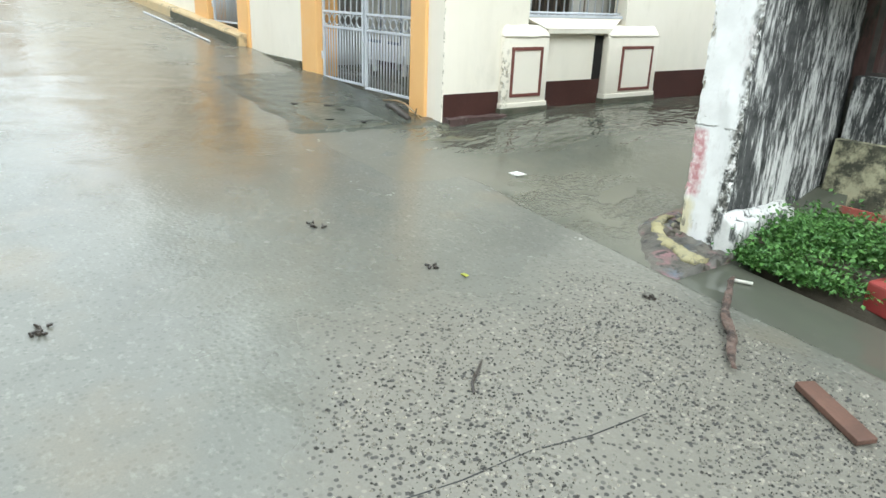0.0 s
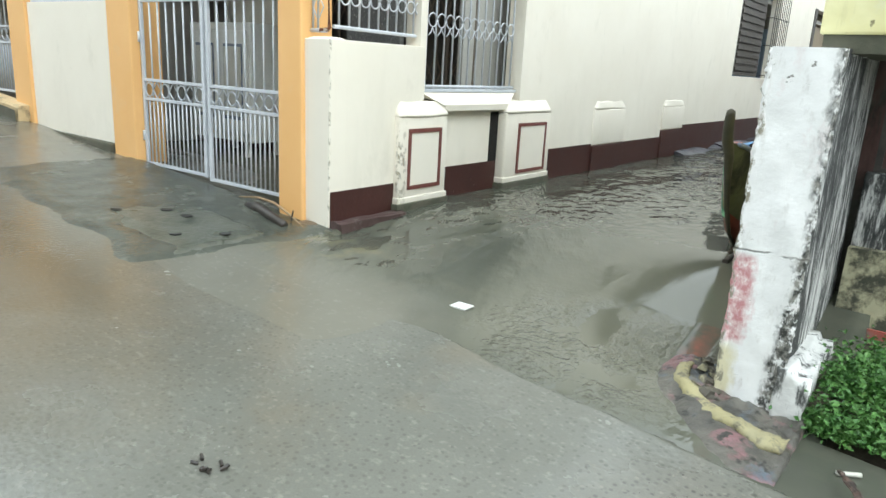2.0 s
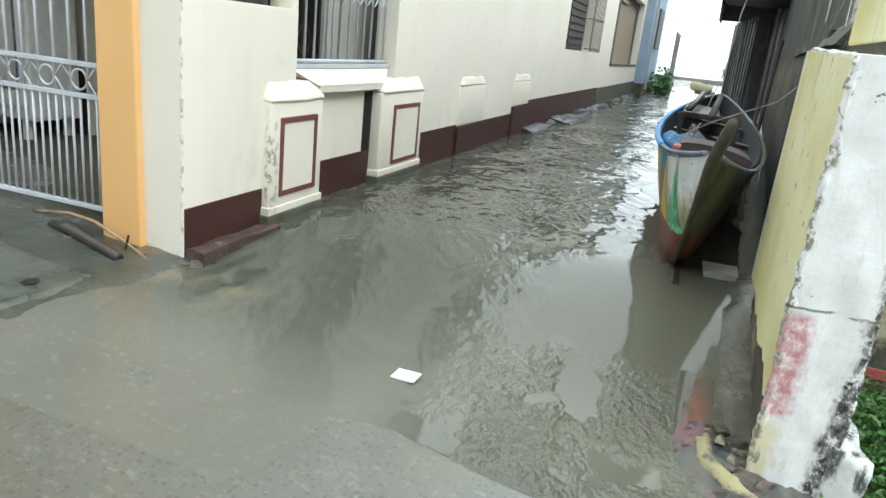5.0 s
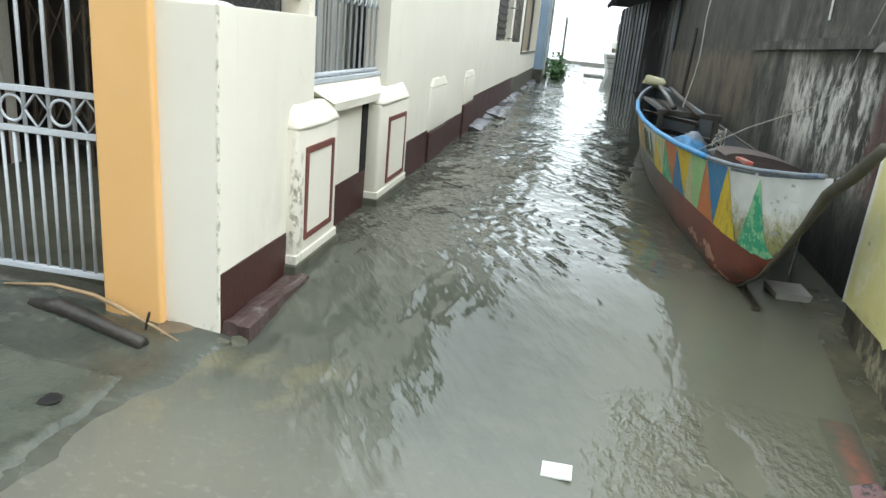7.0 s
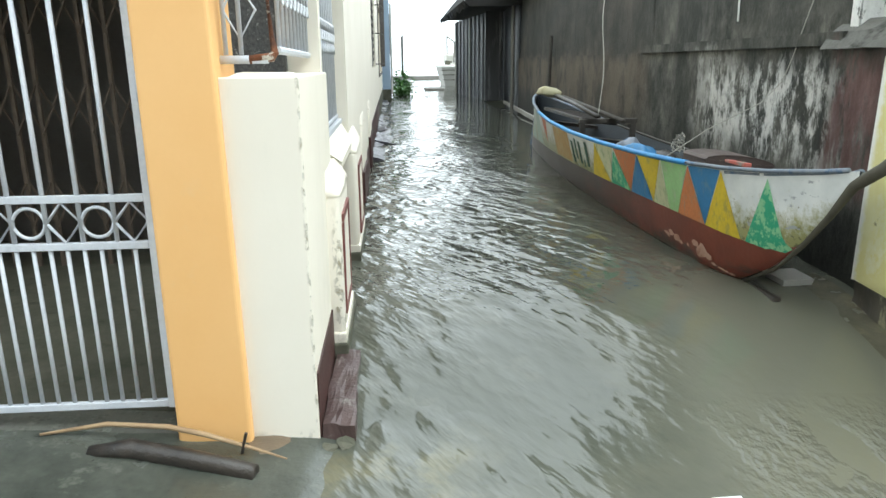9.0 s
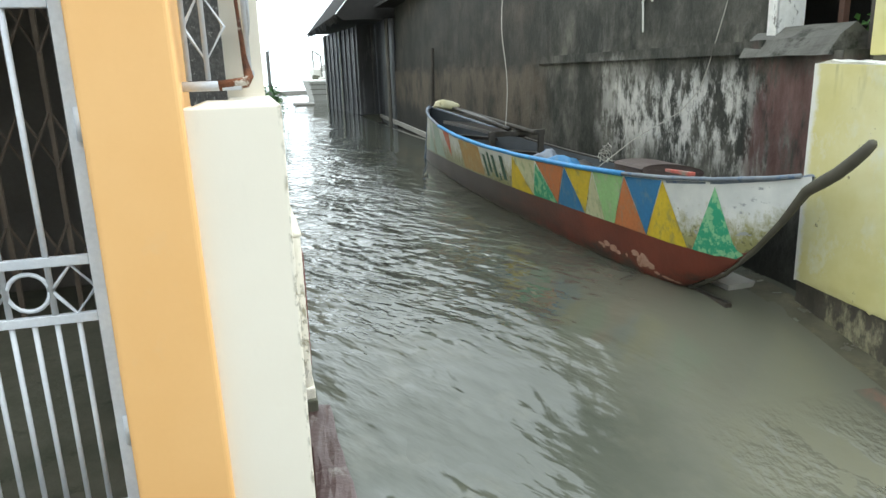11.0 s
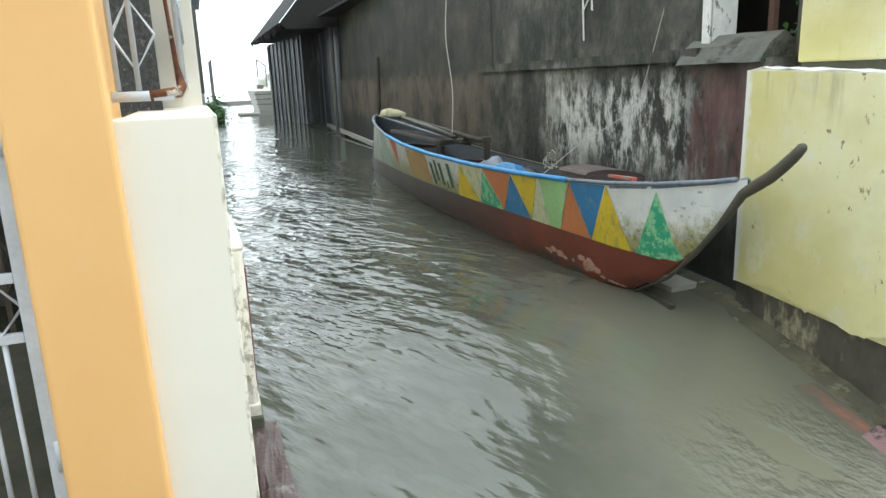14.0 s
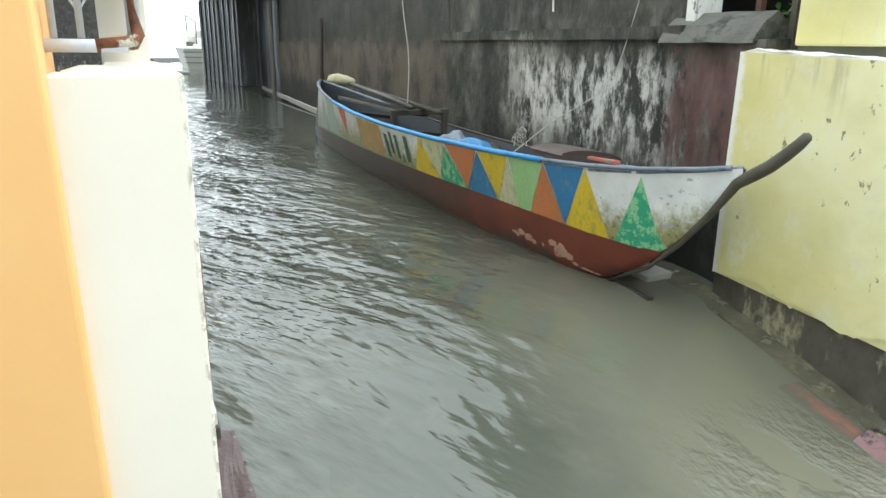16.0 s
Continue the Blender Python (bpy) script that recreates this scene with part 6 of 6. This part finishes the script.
def slab_height(x, y):
    """A separate cast slab on the apron, its rim broken."""
    rag = 0.05 * noise.noise((6 * x, 6 * y, 8)) + 0.02 * noise.noise((23 * x, 23 * y, 8))
    inside = min(-0.085 - x - 0.06 * (y + 0.9), -0.45 - y) + 0.6 * rag
    soft = 0.04 * min(1.0, max(0.0, (-0.75 - x) / 1.0)) + 0.05 * min(1.0, max(0.0, (-1.0 - y) / 0.35))
    return level(x, y) + 0.034 - soft - 0.06 * min(1.0, max(0.0, (0.025 - inside) / 0.03)) + 0.006 * noise.noise((5 * x, 6 * y, 9)) + 0.003 * noise.noise((19 * x, 19 * y, 9))


cast = tagged(sheet("cover_slab", [-2.2 + 0.025 * k for k in range(88)], [-1.48 + 0.025 * k for k in range(44)], slab_height, surface("algae_wet_slab_concrete", (0.070, 0.077, 0.060), (0.130, 0.134, 0.110), 3.2, 0.30, 0.9, 30, (0.032, 0.038, 0.028), 4.0, (0.50, 0.64))), "wet greenish concrete slab with round holes", "slab", kind="structure")
for x, y, r in ((0.085, -0.02, 0.034), (0.03, -0.04, 0.02)):
    bm = bmesh.new()
    bmesh.ops.create_icosphere(bm, subdivisions=2, radius=r, matrix=Matrix.Translation((x, y, level(x, y) + 0.004)) @ Matrix.Diagonal((1.3, 1, 0.6, 1)))
    tagged(part("loose_stone", wobble(wobble(bm, 0.03, 22), 0.01, 45), MOSS), "dark loose stone at the house corner", "stone", "stones at the corner")
mud = tagged(sheet("mud_bank", [-0.5 + 0.03 * k for k in range(22)], [-0.36 + 0.03 * k for k in range(14)], lambda x, y: level(x, y) - 0.02 + 0.055 * max(0.0, 1 - math.hypot((x + 0.17) / 0.30, (y + 0.03) / 0.24)) + 0.010 * noise.noise((11 * x, 11 * y, 2)), surface("wet_brown_mud", (0.17, 0.12, 0.075), (0.12, 0.09, 0.06), 9.0, 0.4, 0.7, 40)), "wet brown mud washed against the post foot", "mud", kind="structure")
hole_mat = surface("dark_drain_hole", (0.012, 0.012, 0.012), (0.02, 0.02, 0.02), 9.0, 0.5, 0.1)
rng = random.Random(11)
# holes are flat discs; their inner shade is only the dark colour
for x, y in ((-1.32, -0.72), (-0.89, -0.72), (-0.81, -1.15), (-0.58, -1.13), (-0.69, -0.69), (-0.23, -0.71), (-1.09, -0.98), (-0.39, -0.97), (-1.6, -1.0), (-1.75, -0.8)):
    bm = bmesh.new()
    bmesh.ops.create_cone(bm, cap_ends=True, segments=12, radius1=0.042, radius2=0.046, depth=0.006, matrix=Matrix.Translation((x, y, slab_height(x, y) + 0.0005)) @ Matrix.Diagonal((1, 0.7 + 0.3 * rng.random(), 1, 1)))
    tagged(part("weep_hole_disc", wobble(bm, 0.006, 20), hole_mat), "flat dark disc for the shade of a round apron hole", "drain hole", "holes in the apron")

def on_road(points, lift=0.004):
    return [(x, y, ground_height(x, y) + lift) for x, y in points]


crack = tagged(part("road_crack", tube(on_road([(3.80, -3.05), (3.84, -2.75), (3.85, -2.45), (3.90, -2.2), (3.92, -1.9)], -0.001), 0.0036, 5), hole_mat), "thin dark crack in the concrete road", "crack", kind="structure")
sprig = tagged(part("dead_twig", tube(on_road([(3.33, -2.24), (3.38, -2.30), (3.44, -2.38), (3.50, -2.42)], 0.006), [0.004, 0.007, 0.008, 0.004], 6), DRIFTWOOD), "small dark twig on the road", "twig")
rng = random.Random(17)
for cx, cy, r in ((2.29, -3.70, 0.045), (1.75, -2.2, 0.05), (2.5, -1.9, 0.03), (3.30, -1.10, 0.03)):
    bm = bmesh.new()
    for _ in range(9):
        a, d = rng.uniform(0, 6.28), r * rng.uniform(0.1, 1.0)
        x, y, z = on_road([(cx + d * math.cos(a), cy + d * math.sin(a))], 0.006)[0]
        tube([(x, y, z), (x + r * 0.5 * math.cos(a * 3), y + r * 0.5 * math.sin(a * 3), z + 0.006)], 0.007, 5, bm)
    tagged(part("wet_litter", bm, DRIFTWOOD), "small clump of dark wet leaf litter", "litter", "litter on the road")
yellow_leaf = tagged(part("fallen_leaf", wobble(box(2.64, 2.685, -1.82, -1.795, ground_height(2.66, -1.81) + 0.004, ground_height(2.66, -1.81) + 0.009, 0.002), 0.006, 20), surface("yellow_leaf", (0.36, 0.36, 0.05), (0.30, 0.32, 0.06), 20.0, 0.6, 0.2)), "small yellow leaf on the wet road", "leaf")

# unseen plain wall added across the street to hold back low sky light
across = tagged(part("wall_south_blocker", box(-26, 26, -10.2, -9.9, -2.5, 6.0), surface("plain_render", (0.30, 0.29, 0.26), (0.38, 0.36, 0.32), 0.8, 0.8, 0.1)), "added unseen plain wall across the street, blocking low sky light", "wall", kind="structure")

# unseen wall added so the wet road mirrors brown instead of bright sky
street_end = tagged(part("wall_west_blocker", box(-30.4, -30.0, -9.9, 0.3, -0.5, 7.5), surface("brownish_render", (0.33, 0.25, 0.17), (0.40, 0.32, 0.23), 0.8, 0.8, 0.1)), "added unseen brownish wall, hiding low sky from the wet road", "wall", kind="structure")

# garden strip beyond the pier
bed = tagged(part("garden_bed", wobble(slab(bmesh.new(), (3.12, 7.0, -0.25, 3.0), (3.16, 7.0, -0.05, 3.0), -0.6, -0.12), 0.03, 4), SOIL), "dark soil bed behind the pier", "garden bed", kind="structure")
leaf_cloud("ground_plants", (3.75, 0.25, -0.14), (0.42, 0.35, 0.22), 4200, 0.030, "low leafy green plants in the garden bed", "plants", 21)
leaf_cloud("ground_plants", (3.45, 0.15, -0.14), (0.28, 0.4, 0.2), 3000, 0.028, "low leafy green plants in the garden bed", "plants", 23)
leaf_cloud("ground_plants", (4.3, 0.45, -0.14), (0.5, 0.5, 0.2), 3000, 0.030, "low leafy green plants in the garden bed", "plants", 22)
leaf_cloud("ground_plants", (3.55, -0.12, -0.22), (0.42, 0.14, 0.12), 2400, 0.027, "low leafy green plants spilling over the bed edge", "plants", 24)
leaf_cloud("ground_plants", (3.38, 0.38, -0.15), (0.20, 0.50, 0.14), 3200, 0.026, "low grass and weeds at the pier foot", "plants", 25)
leaf_cloud("ground_plants", (3.34, -0.16, -0.21), (0.14, 0.10, 0.09), 1100, 0.022, "low grass and weeds at the gutter edge", "plants", 26)
garden_wall = thing("wall_garden", "stained low garden wall with iron lattice", "wall")
tagged(garden_wall, kind="structure")
part("wall_panel", wobble(box(3.12, 8.0, 1.05, 1.25, -0.5, 0.80, 0.01), 0.012, 5), STREAKED, garden_wall)
part("foot", wobble(slab(bmesh.new(), (3.12, 8.0, 0.86, 1.06), (3.12, 8.0, 0.98, 1.06), -0.5, 0.38), 0.02, 5), surface("pale_stained_footing", (0.50, 0.47, 0.31), (0.40, 0.375, 0.25), 5.0, 0.85, 0.7, 25, (0.045, 0.048, 0.034), 4.5, (0.47, 0.58)), garden_wall)
part("red_line", box(3.2, 8.0, 0.845, 0.862, -0.06, -0.01), RED_PAINT, garden_wall)
lattice = thing("iron_lattice", "dark iron lattice fence on the garden wall", "fence", at=(3.15, 1.15, 0.80))
for k in range(14):
    x = 0.22 * k
    bm = tube([(x, 0, 0.03), (x + 0.22, 0, 0.40)], 0.01, 5)
    tube([(x + 0.22, 0, 0.03), (x, 0, 0.40)], 0.01, 5, bm)
    part("lattice", bm, DARK_IRON, lattice)
for z in (0.015, 0.41, 0.75):
    part("rail", box(0, 3.1, -0.015, 0.015, z - 0.012, z + 0.012), DARK_IRON, lattice)
for x in (0.02, 1.1, 2.2, 3.08):
    part("post", box(x - 0.018, x + 0.018, -0.018, 0.018, -0.05, 1.5), DARK_IRON, lattice)
for x, y, z, a in ((4.10, 0.06, 0.0, 20), (4.07, -0.06, -0.20, -15)):
    blk = tagged(part("red_block", box(-0.13, 0.13, -0.09, 0.09, -0.08, 0.08, 0.012), RED_BLOCK), "chipped red painted block at the garden edge", "block", "red blocks")
    blk.matrix_world = pose(x, y, z, 4, 3, a)
gut = tagged(sheet("gutter_water", [3.22 + 0.1 * k for k in range(40)], [-0.95 + 0.1 * k for k in range(8)], lambda x, y: level(x, -0.7) - 0.004 - 0.05 * max(0.0, (-0.80 - y) / 0.1), WATER), "shallow murky water in the roadside gutter", "water", kind="structure")

# loose stones of the worn road surface
rng = random.Random(7)
verts, faces = [], []
for _ in range(52000):
    x, y = rng.uniform(0.6, 5.2), rng.uniform(-3.7, -0.95)
    if x + 1.6 * min(0.0, y + 2.75) + 0.4 * noise.noise((1.4 * x, 1.4 * y, 0)) < 2.85 + 0.4 * rng.random() or rng.random() > 0.7 + 0.8 * noise.noise((2.1 * x, 2.1 * y, 7)):
        continue
    r = rng.choice((0.003, 0.004, 0.005, 0.006, 0.007, 0.009, 0.013)) * rng.uniform(0.7, 1.3)
    z = ground_height(x, y)
    k, a0 = len(verts), rng.uniform(0, 6.28)
    for j in range(5):
        a = a0 + math.tau * j / 5
        q = r * rng.uniform(0.75, 1.25)
        verts.append((x + q * math.cos(a), y + q * math.sin(a), z - 0.004))
    verts.append((x + 0.2 * r, y, z + 0.004 + 0.3 * r))
    faces += [(k + j, k + (j + 1) % 5, k + 5) for j in range(5)]
me = bpy.data.meshes.new("road_stones")
me.from_pydata(verts, [], faces)
m, n_, l_, p_ = nodes_of("mixed_aggregate")
geo = n_.new("ShaderNodeNewGeometry")
l_.new(mixc(n_, l_, ramp(n_, l_, geo.outputs["Random Per Island"], 0.35, 0.95), (0.032, 0.030, 0.026), (0.29, 0.27, 0.22)), p_.inputs["Base Color"])
p_.inputs["Roughness"].default_value = 0.4
me.materials.append(m)
tagged(new("road_stones", me), "exposed grey and brown stones of the worn road", "stones", kind="stuff")
